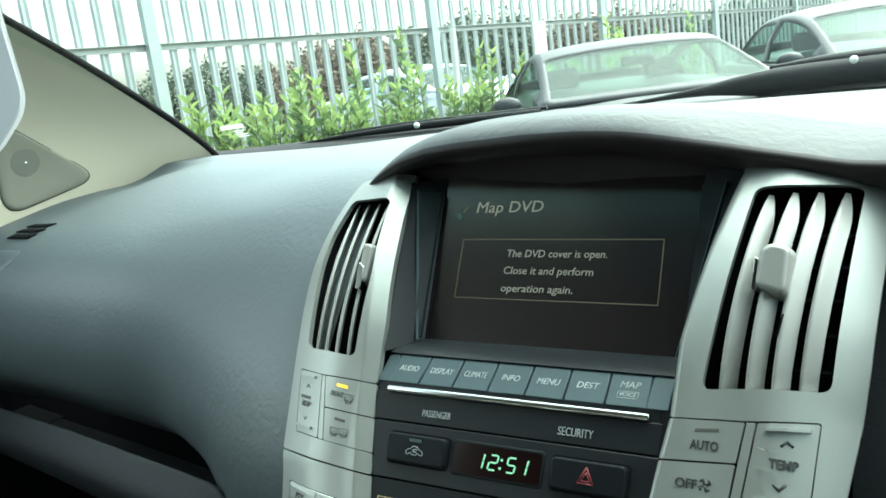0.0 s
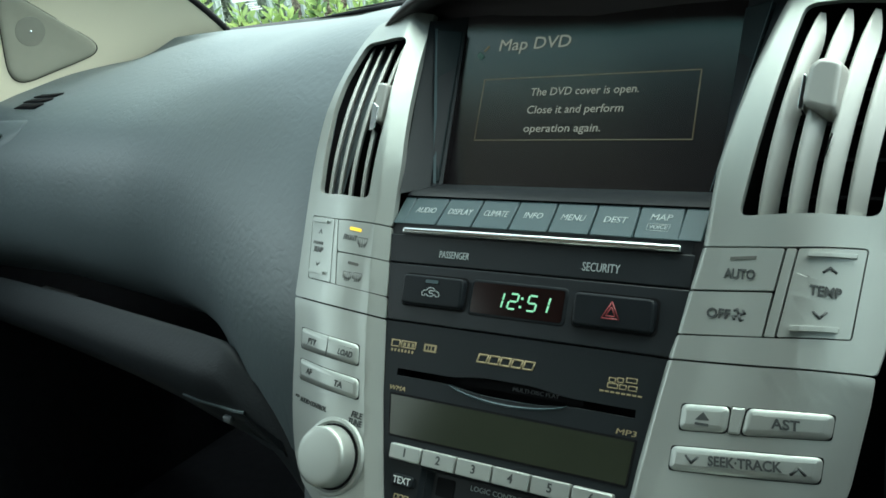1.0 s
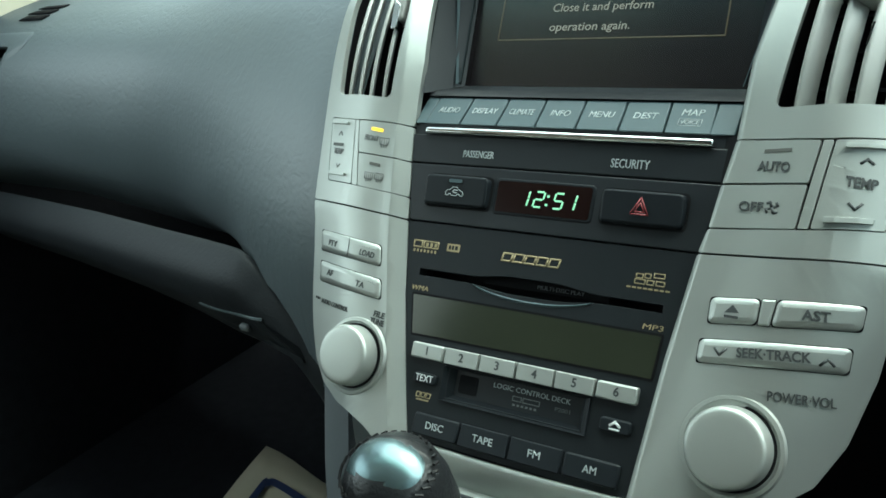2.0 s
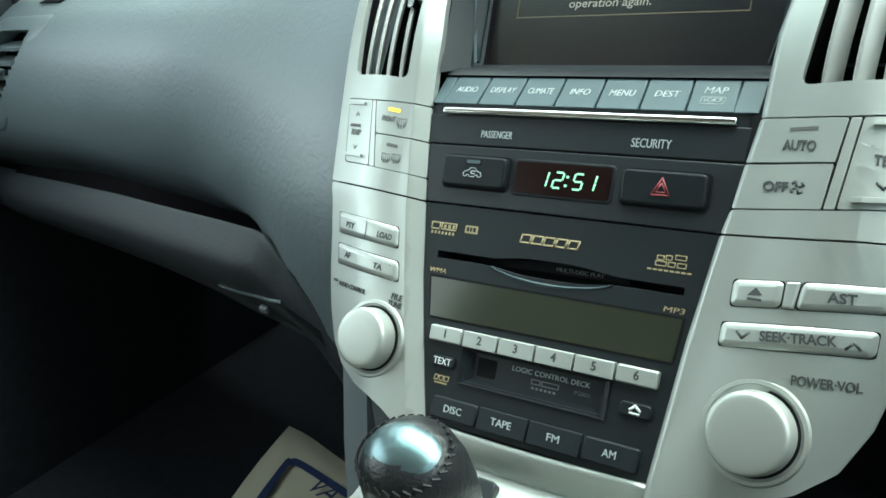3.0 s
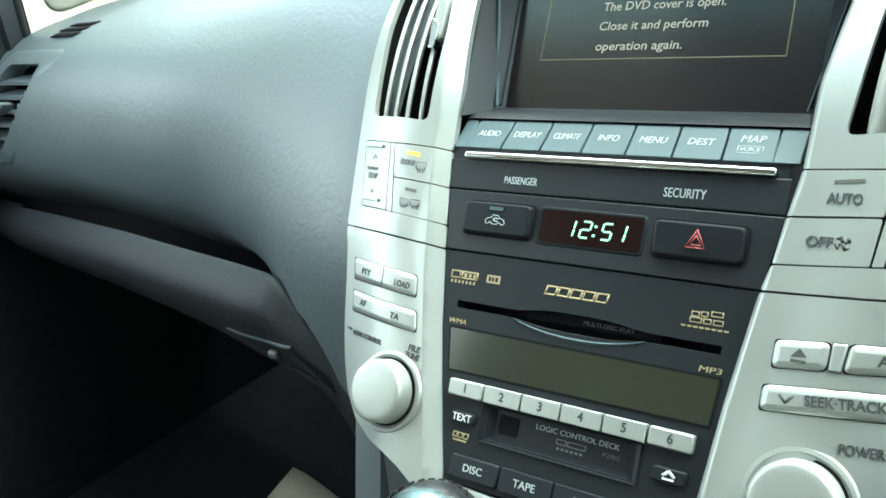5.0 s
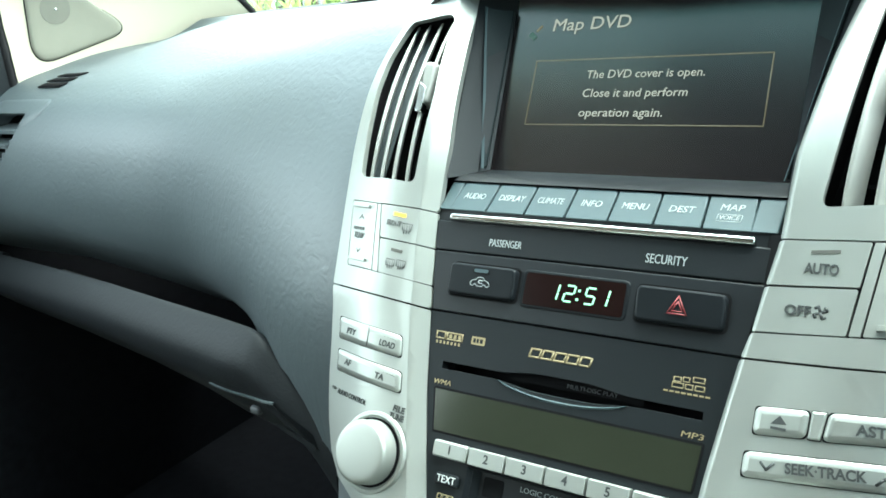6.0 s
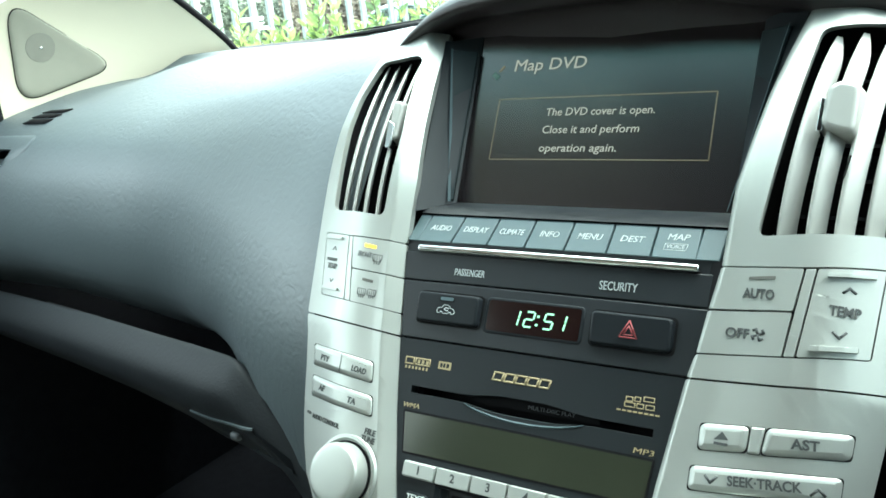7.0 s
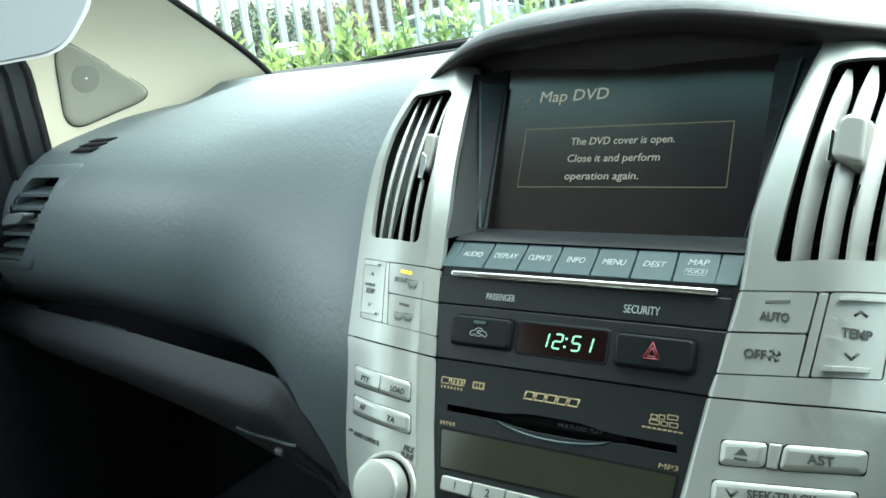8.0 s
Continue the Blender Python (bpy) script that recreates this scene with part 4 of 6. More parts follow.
def even(pts, n):
    """The polyline resampled to n + 1 evenly spaced points."""
    d = [0.0]
    for a, b in zip(pts, pts[1:]):
        d.append(d[-1] + (b - a).length)
    dim = len(pts[0])
    return [Vector([float(np.interp(d[-1] * k / n, d, [p[i] for p in pts])) for i in range(dim)]) for k in range(n + 1)]


NEAR = [(0.585, 0.095), (0.54, 0.108), (0.40, 0.114), (0.26, 0.119), (0.17, 0.115), (0.118, 0.100), (0.080, 0.072), (0.050, 0.040), (0.020, 0.000), (0.000, -0.035), (-0.014, -0.075), (-0.018, -0.13), (-0.012, -0.20), (0.0, -0.30)]
FAR = [(0.50, 0.092), (0.455, 0.102), (0.39, 0.103), (0.31, 0.098), (0.24, 0.083), (0.188, 0.065), (0.157, 0.048), (0.136, 0.028), (0.121, 0.000), (0.113, -0.035), (0.112, -0.066), (0.117, -0.095), (0.131, -0.124), (0.175, -0.20)]


def ease(t):
    t = min(1.0, max(0.0, t))
    return t * t * (3 - 2 * t)


def lip_z(x):
    return float(np.interp(x, [-0.90, -0.716, -0.591, -0.53, -0.47, -0.42, -0.364, -0.31, -0.279, -0.2525, -0.2267, -0.2102, -0.2005, -0.196, -0.193, -0.190], [-0.130, -0.1305, -0.150, -0.164, -0.171, -0.160, -0.1425, -0.124, -0.115, -0.115, -0.1225, -0.1357, -0.1497, -0.165, -0.21, -0.30]))


def tuck(x):
    """How strongly the pad's lower edge turns under above the glovebox."""
    return ease((-0.245 - x) / 0.15)


def pad_profile(x):
    k = ease((-0.15 - x) / 0.36)
    pts = [Vector(a) * (1 - k) + Vector(b) * k for a, b in zip(NEAR, FAR)]
    pts = [Vector((p.x + 0.02 * (x + 0.70) * (x < -0.70), p.y)) for p in pts]
    fall = 0.019 * ease((-0.60 - x) / 0.10)
    return [Vector((p.x, p.y - fall * float(np.interp(p.x, [0.17, 0.215, 0.26, 0.297, 0.343, 0.368, 0.388], [0, 0.37, 0.55, 0.79, 0.97, 0.65, 0.0])))) for p in catmull(pts, 6)]


dash = thing("dashboard", "dark grey soft plastic car dashboard with leather grain", "dashboard")
rows, LIPS = [], []
for x in list(np.linspace(-0.96, -0.66, 46)) + list(np.linspace(-0.65, -0.44, 10)) + list(np.linspace(-0.43, -0.25, 26)) + list(np.linspace(-0.246, -0.186, 24)) + list(np.linspace(-0.18, -0.146, 4)):
    line = pad_profile(x)
    zl = lip_z(x) - 0.010 * tuck(x)
    cut = [p for p in line if p.y > zl]
    nxt = line[len(cut)] if len(cut) < len(line) else line[-1]
    t = (cut[-1].y - zl) / max(cut[-1].y - nxt.y, 1e-6)
    cut.append(cut[-1].lerp(nxt, min(1, max(0, t))))
    mid = next(i for i, p in enumerate(cut) if p.y < -0.05 and p.x < 0.3)
    t = (cut[mid - 1].y + 0.05) / (cut[mid - 1].y - cut[mid].y)
    knee = cut[mid - 1].lerp(cut[mid], t)
    low = even([knee] + cut[mid:], 36)
    seg = (low[-1] - low[-2]).length
    pts = even(cut[:mid] + [knee], 100) + [Vector((p.x + 0.030 * tuck(x) * max(0.0, 1 - seg * (36 - i) / 0.080) ** 2, p.y)) for i, p in enumerate(low)][1:]
    e = pts[-1]
    pts += [Vector((e.x + 0.003, e.y - 0.004)), Vector((e.x + 0.009, e.y - 0.006)), Vector((e.x + 0.03, e.y - 0.004)), Vector((e.x + 0.07, e.y + 0.01))]
    LIPS.append((x, e.x))
    rows.append([(x, p.x, p.y + Z0) for p in pts])


def in_vent(x, z):
    w = (z - Z0 + 0.066) / 0.096
    left, right = -0.862 + 0.09 * w, -0.797 + 0.085 * w
    return -0.05 < w < 1.05 and -0.06 < (x - left) / (right - left) < 1.06


bm = grid(rows)
bmesh.ops.delete(bm, geom=[f for f in bm.faces if in_vent(f.calc_center_median().x, f.calc_center_median().z) and f.calc_center_median().y < 0.25], context="FACES")
pad_tree = BVHTree.FromBMesh(bm)
part("passenger_pad", bm, PAD, dash, "broad padded passenger side of the dashboard", smooth=70)

# hood over the screen, running on to the driver's side
rows, under = [], []
for x in np.linspace(-0.176, 0.75, 75):
    d = float(np.interp(x, [-0.176, -0.165, -0.15, -0.13, -0.11, -0.085, -0.06, -0.01, 0.02, 0.05, 0.075, 0.10, 0.13, 0.16, 0.3, 0.75], [0.052, 0.044, 0.034, 0.022, 0.0125, 0.006, 0.003, 0.0006, 0.0008, 0.0028, 0.0058, 0.0098, 0.0158, 0.0225, 0.034, 0.036]))
    f = float(np.interp(x, [-0.176, -0.165, -0.14, -0.10, -0.06, 0.0, 0.08, 0.12, 0.2, 0.75], [0.042, 0.036, 0.024, 0.012, 0.005, 0.0, 0.004, 0.012, 0.024, 0.03]))
    th = float(np.interp(x, [-0.176, -0.15, -0.11, -0.06, 0.08, 0.115, 0.16, 0.75], [0.004, 0.010, 0.017, 0.021, 0.021, 0.021, 0.022, 0.04]))
    back = 0.60 - 0.32 * x * x
    r = ease((x - 0.03) / 0.10)
    th += 0.005 * r
    pts = catmull([(0.112 + f, 0.060 - d), (0.104 + f, 0.092 - d), (0.094 + f, 0.1465 - d - th - 0.006), (0.080 + f, 0.1465 - d - th), (0.0705 + f, 0.1465 - d - th * 0.62), (0.077 + f + 0.004 * r, 0.1465 - d - th * (0.22 + 0.16 * r)), (0.095 + f + 0.014 * r, 0.1465 - d - 0.12 * th * r), (0.14 + f, 0.146 - d), (0.25 + f * 0.5, 0.134 - d * 0.55), (0.40, 0.120 - d * 0.3), (back - 0.05, 0.109), (back, 0.094)], 6)
    # the liner's black runs on over the front lip, as that lip's shade
    under.append([(x, p.x, p.y + Z0) for p in pts[:28]])
    rows.append([(x, p.x, p.y + Z0) for p in pts[27:]])
part("liner_and_shaded_lip", grid(under), LINER, dash, "smooth black liner under the hood, its colour also shading the lip", smooth=70)
part("instrument_hood", grid(rows), HOOD, dash, "rounded hood over the navigation screen", smooth=70)

# dark filler behind the stack
bm = bmesh.new()
box(bm, -0.16, 0.16, 0.16, 0.2, Z0 - 0.35, Z0 + 0.09)
part("core", bm, DARK, dash)
# driver's side below the hood
rows = []
for x in np.linspace(0.165, 0.75, 12):
    rows.append([(x, y, z + Z0) for y, z in ((0.19, 0.11), (0.15, 0.07), (0.10, 0.03), (0.05, -0.03), (0.02, -0.09), (0.02, -0.16), (0.06, -0.28))])
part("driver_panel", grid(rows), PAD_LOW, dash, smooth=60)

# glovebox: a lid that bulges out below the pad, its end following the pad's curved edge
glove = thing("glovebox", "dark grey glovebox with a rounded lid below the dashboard pad", "glovebox")


def lid_top(x):
    return float(np.interp(x, [-0.95, -0.80, -0.66, -0.515, -0.40, -0.318, -0.275, -0.262, -0.252, -0.241, -0.226, -0.209, -0.197, -0.185], [-0.140, -0.1305, -0.120, -0.110, -0.1045, -0.100, -0.0985, -0.100, -0.106, -0.116, -0.127, -0.141, -0.152, -0.165]))


def lid_face(x):
    """The depth of the lid's top edge, and how far its face stands out from there."""
    return 0.015 - 0.2 * (x + 0.3), 0.022 * (0.3 + 0.7 * ease((-0.20 - x) / 0.10))


def lid_rows(xs, back=0.0):
    rows = []
    for x in xs:
        z, (y, b) = lid_top(x), lid_face(x)
        y += back
        zb = float(np.interp(x, [-0.95, -0.80, -0.60, -0.45, -0.36, -0.30, -0.18], [-0.204, -0.196, -0.184, -0.178, -0.178, -0.182, -0.174]))
        h = max(0.02, z - 0.029 - zb)
        pts = catmull([(y + 0.012, z - 0.050), (y + 0.008, z - 0.012), (y + 0.004, z - 0.002), (y - 0.1 * b, z - 0.001), (y - 0.50 * b, z - 0.007), (y - 0.86 * b, z - 0.016), (y - b, z - 0.025), (y - 0.92 * b, z - 0.029 - 0.18 * h), (y - 0.62 * b, z - 0.029 - 0.42 * h), (y - 0.1 * b, z - 0.029 - 0.72 * h), (y + 0.5 * b, zb), (y + 0.05, zb - 0.007), (y + 0.11, zb - 0.008)], 5)
        rows.append([(x, p.x, p.y + Z0) for p in pts])
    return rows


# the lid's colour already holds part of the shade under the pad
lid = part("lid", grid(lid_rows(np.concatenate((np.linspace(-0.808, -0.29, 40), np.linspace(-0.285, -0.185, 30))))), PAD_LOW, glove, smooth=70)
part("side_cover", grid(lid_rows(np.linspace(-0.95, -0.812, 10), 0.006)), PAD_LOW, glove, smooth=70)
lid_tree = BVHTree.FromPolygons([v.co for v in lid.data.vertices], [list(p.vertices) for p in lid.data.polygons])


def hz(x, z, out=0.0):
    """A point on the lid's face, out metres before it."""
    hit = lid_tree.ray_cast(Vector((x, -0.3, z + Z0)), Vector((0, 1, 0)))[0]
    return (x, (hit.y if hit is not None else lid_face(x)[0]) - out, z + Z0)


bm = bmesh.new()
prev = None
for t in np.linspace(0, 1, 9):
    x, z = -0.316 + 0.078 * t, -0.1465 + 0.0045 * t
    ring = [bm.verts.new(hz(x, z + dz, o)) for dz, o in ((0.0012, -0.002), (0.0012, 0.0018), (-0.0002, 0.0022), (-0.0002, -0.002))]
    if prev:
        for k in range(4):
            bm.faces.new((prev[k], prev[(k + 1) % 4], ring[(k + 1) % 4], ring[k]))
    prev = ring
part("handle_edge", bm, PAD, glove)
bm = bmesh.new()
a = [hz(-0.314, -0.1475, 0.0004), hz(-0.240, -0.143, 0.0004), hz(-0.205, -0.158, 0.0004), hz(-0.200, -0.168, 0.0004), hz(-0.262, -0.171, 0.0004), hz(-0.300, -0.164, 0.0004)]
bm.faces.new([bm.verts.new(p) for p in a])
part("handle_recess", bm, BLACK, glove)
bm = bmesh.new()
box(bm, -0.005, 0.005, -0.004, 0.004, -0.003, 0.003, Matrix.Translation(hz(-0.267, -0.157, 0.001)))
part("latch", bm, CONSOLE, glove, bevel=0.002)
bm = bmesh.new()
a = [hz(-0.262, -0.1635, 0.0012), hz(-0.232, -0.1612, 0.0016), hz(-0.203, -0.1645, 0.0012), hz(-0.200, -0.1675, 0.0030), hz(-0.232, -0.1668, 0.0040), hz(-0.263, -0.1672, 0.0030)]
bm.faces.new([bm.verts.new(p) for p in a])
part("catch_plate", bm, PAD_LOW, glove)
rows = []
for x in np.linspace(-0.95, -0.14, 12):
    y = lid_face(x)[0]
    rows.append([(x, y + dy, dz + Z0) for dy, dz in ((0.055, -0.186), (0.075, -0.22), (0.11, -0.27), (0.19, -0.34), (0.30, -0.40))])
part("knee_panel", grid(rows), CARPET, dash, smooth=50)

# passenger end vent
def pt(a, b, t):
    return Vector(a).lerp(Vector(b), t)


TRc, TLc, BRc, BLc = (-0.712, 0.137, 0.030), (-0.772, 0.138, 0.030), (-0.797, 0.112, -0.066), (-0.862, 0.118, -0.066)
ev = thing("end_air_vent", "dark grey air vent with level slats at the dashboard end", "air vent")
lift = Vector((0, 0, Z0))


def vent_point(u, w, out=0.0):
    p = pt(pt(BLc, BRc, u), pt(TLc, TRc, u), w) + lift
    line = [q for q in pad_profile(p.x) if q.x < 0.26][::-1]
    p.y = float(np.interp(p.z - Z0, [q.y for q in line], [q.x for q in line]))
    return p + Vector((0.12, -0.95, 0.25)).normalized() * out


def band(name, poly, o0, o1, material, parent, bevel=0.0):
    bm = bmesh.new()
    lo = [bm.verts.new(vent_point(u, w, o0)) for u, w in poly]
    hi = [bm.verts.new(vent_point(u, w, o1)) for u, w in poly]
    n = len(poly)
    for i in range(n):
        bm.faces.new((lo[i], lo[(i + 1) % n], hi[(i + 1) % n], hi[i]))
    bm.faces.new(hi)
    bm.faces.new(lo[::-1])
    return part(name, bm, material, parent, bevel=bevel)


inner = rounded([(0, 0), (1, 0), (1, 1), (0, 1)], 0.10, 4)
outer = rounded([(-0.30, -0.12), (1.42, -0.12), (1.42, 1.14), (-0.30, 1.14)], 0.14, 4)


def ring_steps(k):
    return [(a[0] + (c_[0] - a[0]) * k, a[1] + (c_[1] - a[1]) * k) for a, c_ in zip(inner, outer)]


rows = []
for k, out in ((0.0, -0.022), (0.0, 0.0005), (0.04, 0.0016), (0.25, 0.0020), (0.5, 0.0018), (0.75, 0.0014), (0.95, 0.0008), (1.0, -0.001)):
    line = [vent_point(u, w, out) for u, w in ring_steps(k)]
    rows.append(line + line[:1])
part("frame", grid(rows), PAD, ev, smooth=50)
band("duct", [(-0.1, -0.1), (1.1, -0.1), (1.1, 1.1), (-0.1, 1.1)], -0.06, -0.05, DARK, ev)
for w in (0.02, 0.175, 0.33, 0.485, 0.64, 0.795):
    bm = bmesh.new()
    a = [vent_point(0, w, -0.002), vent_point(1, w, -0.002), vent_point(1, w + 0.085, -0.024), vent_point(0, w + 0.085, -0.024)]
    lo = [bm.verts.new(p) for p in a]
    hi = [bm.verts.new(p + Vector((0, 0, 0.0038))) for p in a]
    for i in range(4):
        bm.faces.new((lo[i], lo[(i + 1) % 4], hi[(i + 1) % 4], hi[i]))
    bm.faces.new(hi)
    bm.faces.new(lo[::-1])
    part("slat", bm, PAD, ev)
band("thumb_tab", [(0.16, 0.475), (0.22, 0.445), (0.70, 0.475), (0.78, 0.52), (0.78, 0.59), (0.70, 0.615), (0.22, 0.59), (0.16, 0.555)], -0.006, 0.010, CONSOLE, ev, 0.0022)

# side window demister slots
dem = thing("demister_grille", "three slanted black demister slots in the dashboard top", "air vent")
for y, z, x in ((0.167, 0.0545, -0.702), (0.1765, 0.0595, -0.6975), (0.1875, 0.064, -0.693)):
    rows = []
    for v in (0, 0.5, 1):
        line = []
        for k in np.linspace(0, 1, 7):
            px, py = x - 0.0235 + 0.040 * k + 0.009 * v, y - 0.0032 + 0.0064 * v
            line.append(pad_tree.ray_cast(Vector((px, py, Z0 + 0.3)), Vector((0, 0, -1)))[0] + Vector((0, -0.0002, 0.0006)))
        rows.append(line)
    ob = part("slot", grid(rows), DARK, dem)
    ob.modifiers.new("thick", "SOLIDIFY").thickness = -0.0012

# ---- pillar, door edge, windscreen ----
pillar = thing("windscreen_pillar", "cream fabric windscreen pillar trim with a speaker grille", "pillar trim")
edge1 = [(-0.745, 0.56, 0.02), (-0.684, 0.455, 0.106), (-0.662, 0.31, 0.2045), (-0.655, 0.17, 0.291), (-0.63, 0.0, 0.38), (-0.58, -0.25, 0.50)]
edge2 = [(-0.800, 0.19, -0.05), (-0.778, 0.173, 0.056), (-0.774, 0.170, 0.115), (-0.770, 0.160, 0.172), (-0.755, 0.08, 0.27), (-0.70, -0.2, 0.44)]
e1, e2 = even(catmull(edge1, 8), 40), even(catmull(edge2, 8), 40)
rows = []
for a, b in zip(e1, e2):
    out = []
    for k in range(15):
        t = k / 14
        p = a.lerp(b, t)
        p.x -= 0.008 * math.sin(math.pi * t) * (1 - 0.4 * t)
        p.y += 0.012 * math.sin(math.pi * t)
        out.append((p.x, p.y, p.z + Z0))
    rows.append(out)
ob = part("trim", grid(rows), CREAM, pillar, smooth=80)
# speaker grille lying in the trim
C = [Vector((-0.7685, 0.197, 0.187)), Vector((-0.7380, 0.3063, 0.1000)), Vector((-0.757, 0.189, 0.0735))]
nrm = (C[1] - C[0]).cross(C[2] - C[0]).normalized()
if nrm.x < 0:
    nrm = -nrm
ax = (C[1] - C[2]).normalized()
ay = nrm.cross(ax)
GR = Matrix((( ax.x, ay.x, nrm.x, C[2].x), (ax.y, ay.y, nrm.y, C[2].y), (ax.z, ay.z, nrm.z, C[2].z + Z0), (0, 0, 0, 1)))
tri = [((p - C[2]).dot(ax), (p - C[2]).dot(ay)) for p in C]
bm = grid(rows)
tree = BVHTree.FromBMesh(bm)
bm.free()
shape = rounded(tri, 0.030, 8)
mid = (sum(p[0] for p in shape) / len(shape), sum(p[1] for p in shape) / len(shape))


def on_trim(x, y, up):
    """A point of the grille's plane laid on the trim, up metres above it."""
    p = GR @ Vector((x, y, 0.08))
    hit = tree.ray_cast(p, -nrm)[0]
    return (hit if hit is not None else GR @ Vector((x, y, 0.0))) + nrm * up


def trim_rings(name, steps, centre, material, parent, label=""):
    bm = bmesh.new()
    prev = None
    for k, up in steps:
        ring = [bm.verts.new(on_trim(mid[0] + (x - mid[0]) * k, mid[1] + (y - mid[1]) * k, up)) for x, y in shape]
        if prev:
            for q in range(len(ring)):
                bm.faces.new((prev[q], prev[(q + 1) % len(ring)], ring[(q + 1) % len(ring)], ring[q]))
        prev = ring
    if centre is not None:
        c_ = bm.verts.new(on_trim(mid[0], mid[1], centre))
        for q in range(len(prev)):
            bm.faces.new((prev[q], prev[(q + 1) % len(prev)], c_))
    return part(name, bm, material, parent, label, smooth=70)


grille = trim_rings("speaker_grille", ((1.0, -0.002), (0.995, 0.0012), (0.97, 0.0028), (0.90, 0.0036), (0.75, 0.0038), (0.55, 0.0038), (0.35, 0.0038), (0.15, 0.0038)), 0.0038, GRILLE, pillar, "grey triangular speaker grille")
trim_rings("grille_joint", ((1.022, -0.002), (1.02, 0.0004), (0.985, 0.0004)), None, DARK, pillar)
spot = Vector((-0.755, 0.222, 0.1325)) - C[2]
cx, cy = spot.dot(ax), spot.dot(ay)
bm = bmesh.new()
prev = None
for r, up in ((0.0165, 0.0030), (0.0160, 0.0043), (0.010, 0.0046), (0.004, 0.0048)):
    ring = [bm.verts.new(on_trim(cx + r * math.cos(a), cy + r * math.sin(a), up)) for a in np.linspace(0, 2 * math.pi, 33)[:-1]]
    if prev:
        for q in range(32):
            bm.faces.new((prev[q], prev[(q + 1) % 32], ring[(q + 1) % 32], ring[q]))
    prev = ring
bm.faces.new(prev)
part("tweeter_dome", bm, TWEETER, grille, "round tweeter showing through the mesh")
bm = bmesh.new()
bmesh.ops.create_icosphere(bm, subdivisions=2, radius=0.0020, matrix=Matrix.Translation(on_trim(cx, cy, 0.0050)))
part("tweeter_pin", bm, CHROME, grille)


def tube(name, pts, radius, material, parent, label="", seg=10, flat=1.0):
    """A round or flattened bar along points."""
    bm = bmesh.new()
    prev = None
    pts = [Vector(p) for p in pts]
    for i, p in enumerate(pts):
        d = (pts[min(i + 1, len(pts) - 1)] - pts[max(i - 1, 0)]).normalized()
        s = d.cross(Vector((0, 0, 1))).normalized()
        u = s.cross(d)
        r = radius(i / (len(pts) - 1)) if callable(radius) else radius
        ring = [bm.verts.new(p + s * math.cos(a) * r + u * math.sin(a) * r * flat) for a in (2 * math.pi * k / seg for k in range(seg))]
        if prev:
            for k in range(seg):
                bm.faces.new((prev[k], prev[(k + 1) % seg], ring[(k + 1) % seg], ring[k]))
        else:
            bm.faces.new(ring)
        prev = ring
    bm.faces.new(prev[::-1])
    return part(name, bm, material, parent, label, smooth=60)


up0 = lambda pts, dz=0.0, dx=0.0: [(x + dx, y, z + Z0 + dz) for x, y, z in pts]
wind = thing("windscreen", "raked laminated windscreen with black rubber seal", "windscreen")
tube("side_seal", up0(e1, 0.002, -0.002), 0.0046, DARK, wind, seg=8)
GLASS = bpy.data.materials.new("clear_windscreen_glass")
GLASS.use_nodes = True
gn = GLASS.node_tree.nodes
gn.remove(gn["Principled BSDF"])
tr, gl, mx = gn.new("ShaderNodeBsdfTransparent"), gn.new("ShaderNodeBsdfGlossy"), gn.new("ShaderNodeMixShader")
gl.inputs["Roughness"].default_value = 0.02
tr.inputs["Color"].default_value = (0.90, 0.96, 0.93, 1)
mx.inputs[0].default_value = 0.05
GLASS.node_tree.links.new(tr.outputs[0], mx.inputs[1])
GLASS.node_tree.links.new(gl.outputs[0], mx.inputs[2])
GLASS.node_tree.links.new(mx.outputs[0], gn["Material Output"].inputs[0])


def screen_rows(s0, s1, n):
    rows = []
    for s in np.linspace(s0, s1, n):
        y0, z0 = 0.62 - 0.87 * s, 0.085 + 0.435 * s
        hw = 0.735 - 0.13 * s
        rows.append([(hw * t, y0 - 0.32 * (hw * t) ** 2 * (1 - 0.35 * s), z0 + 0.036 * t ** 4 + Z0) for t in np.linspace(-1, 1, 25)])
    return rows


ob = part("pane", grid(screen_rows(0, 0.84, 8)), GLASS, wind, smooth=80)
ob.visible_shadow = False
BAND = GLASS.copy()
BAND.name = "green_shade_band_glass"
BAND.node_tree.nodes["Transparent BSDF"].inputs["Color"].default_value = (0.36, 0.62, 0.55, 1)
ob = part("shade_band", grid(screen_rows(0.84, 1, 4)), BAND, wind, "green tinted band along the top of the glass", smooth=80)
ob.visible_shadow = False
bm = bmesh.new()
prism(bm, rounded(quad(-0.015, 0.015, -0.003, 0.003), 0.002, 3), -0.0003, 0.0003)
STM = Matrix.Translation((-0.640, 0.455, Z0 + 0.1385)) @ Matrix.Rotation(radians(50), 4, "Z") @ Matrix.Rotation(radians(60), 4, "X")
bmesh.ops.transform(bm, matrix=STM, verts=bm.verts[:])
part("sticker", bm, WHITE_INK, wind, "small white sticker on the glass")
for x0, x1, v in ((0.001, 0.015, -0.0075), (0.004, 0.012, -0.0105), (0.004, 0.019, -0.0135), (0.006, 0.021, -0.0165)):
    bm = bmesh.new()
    box(bm, x0, x1, v, v + 0.0014, -0.0002, 0.0002, STM)
    part("small_print", bm, WHITE_INK, wind)

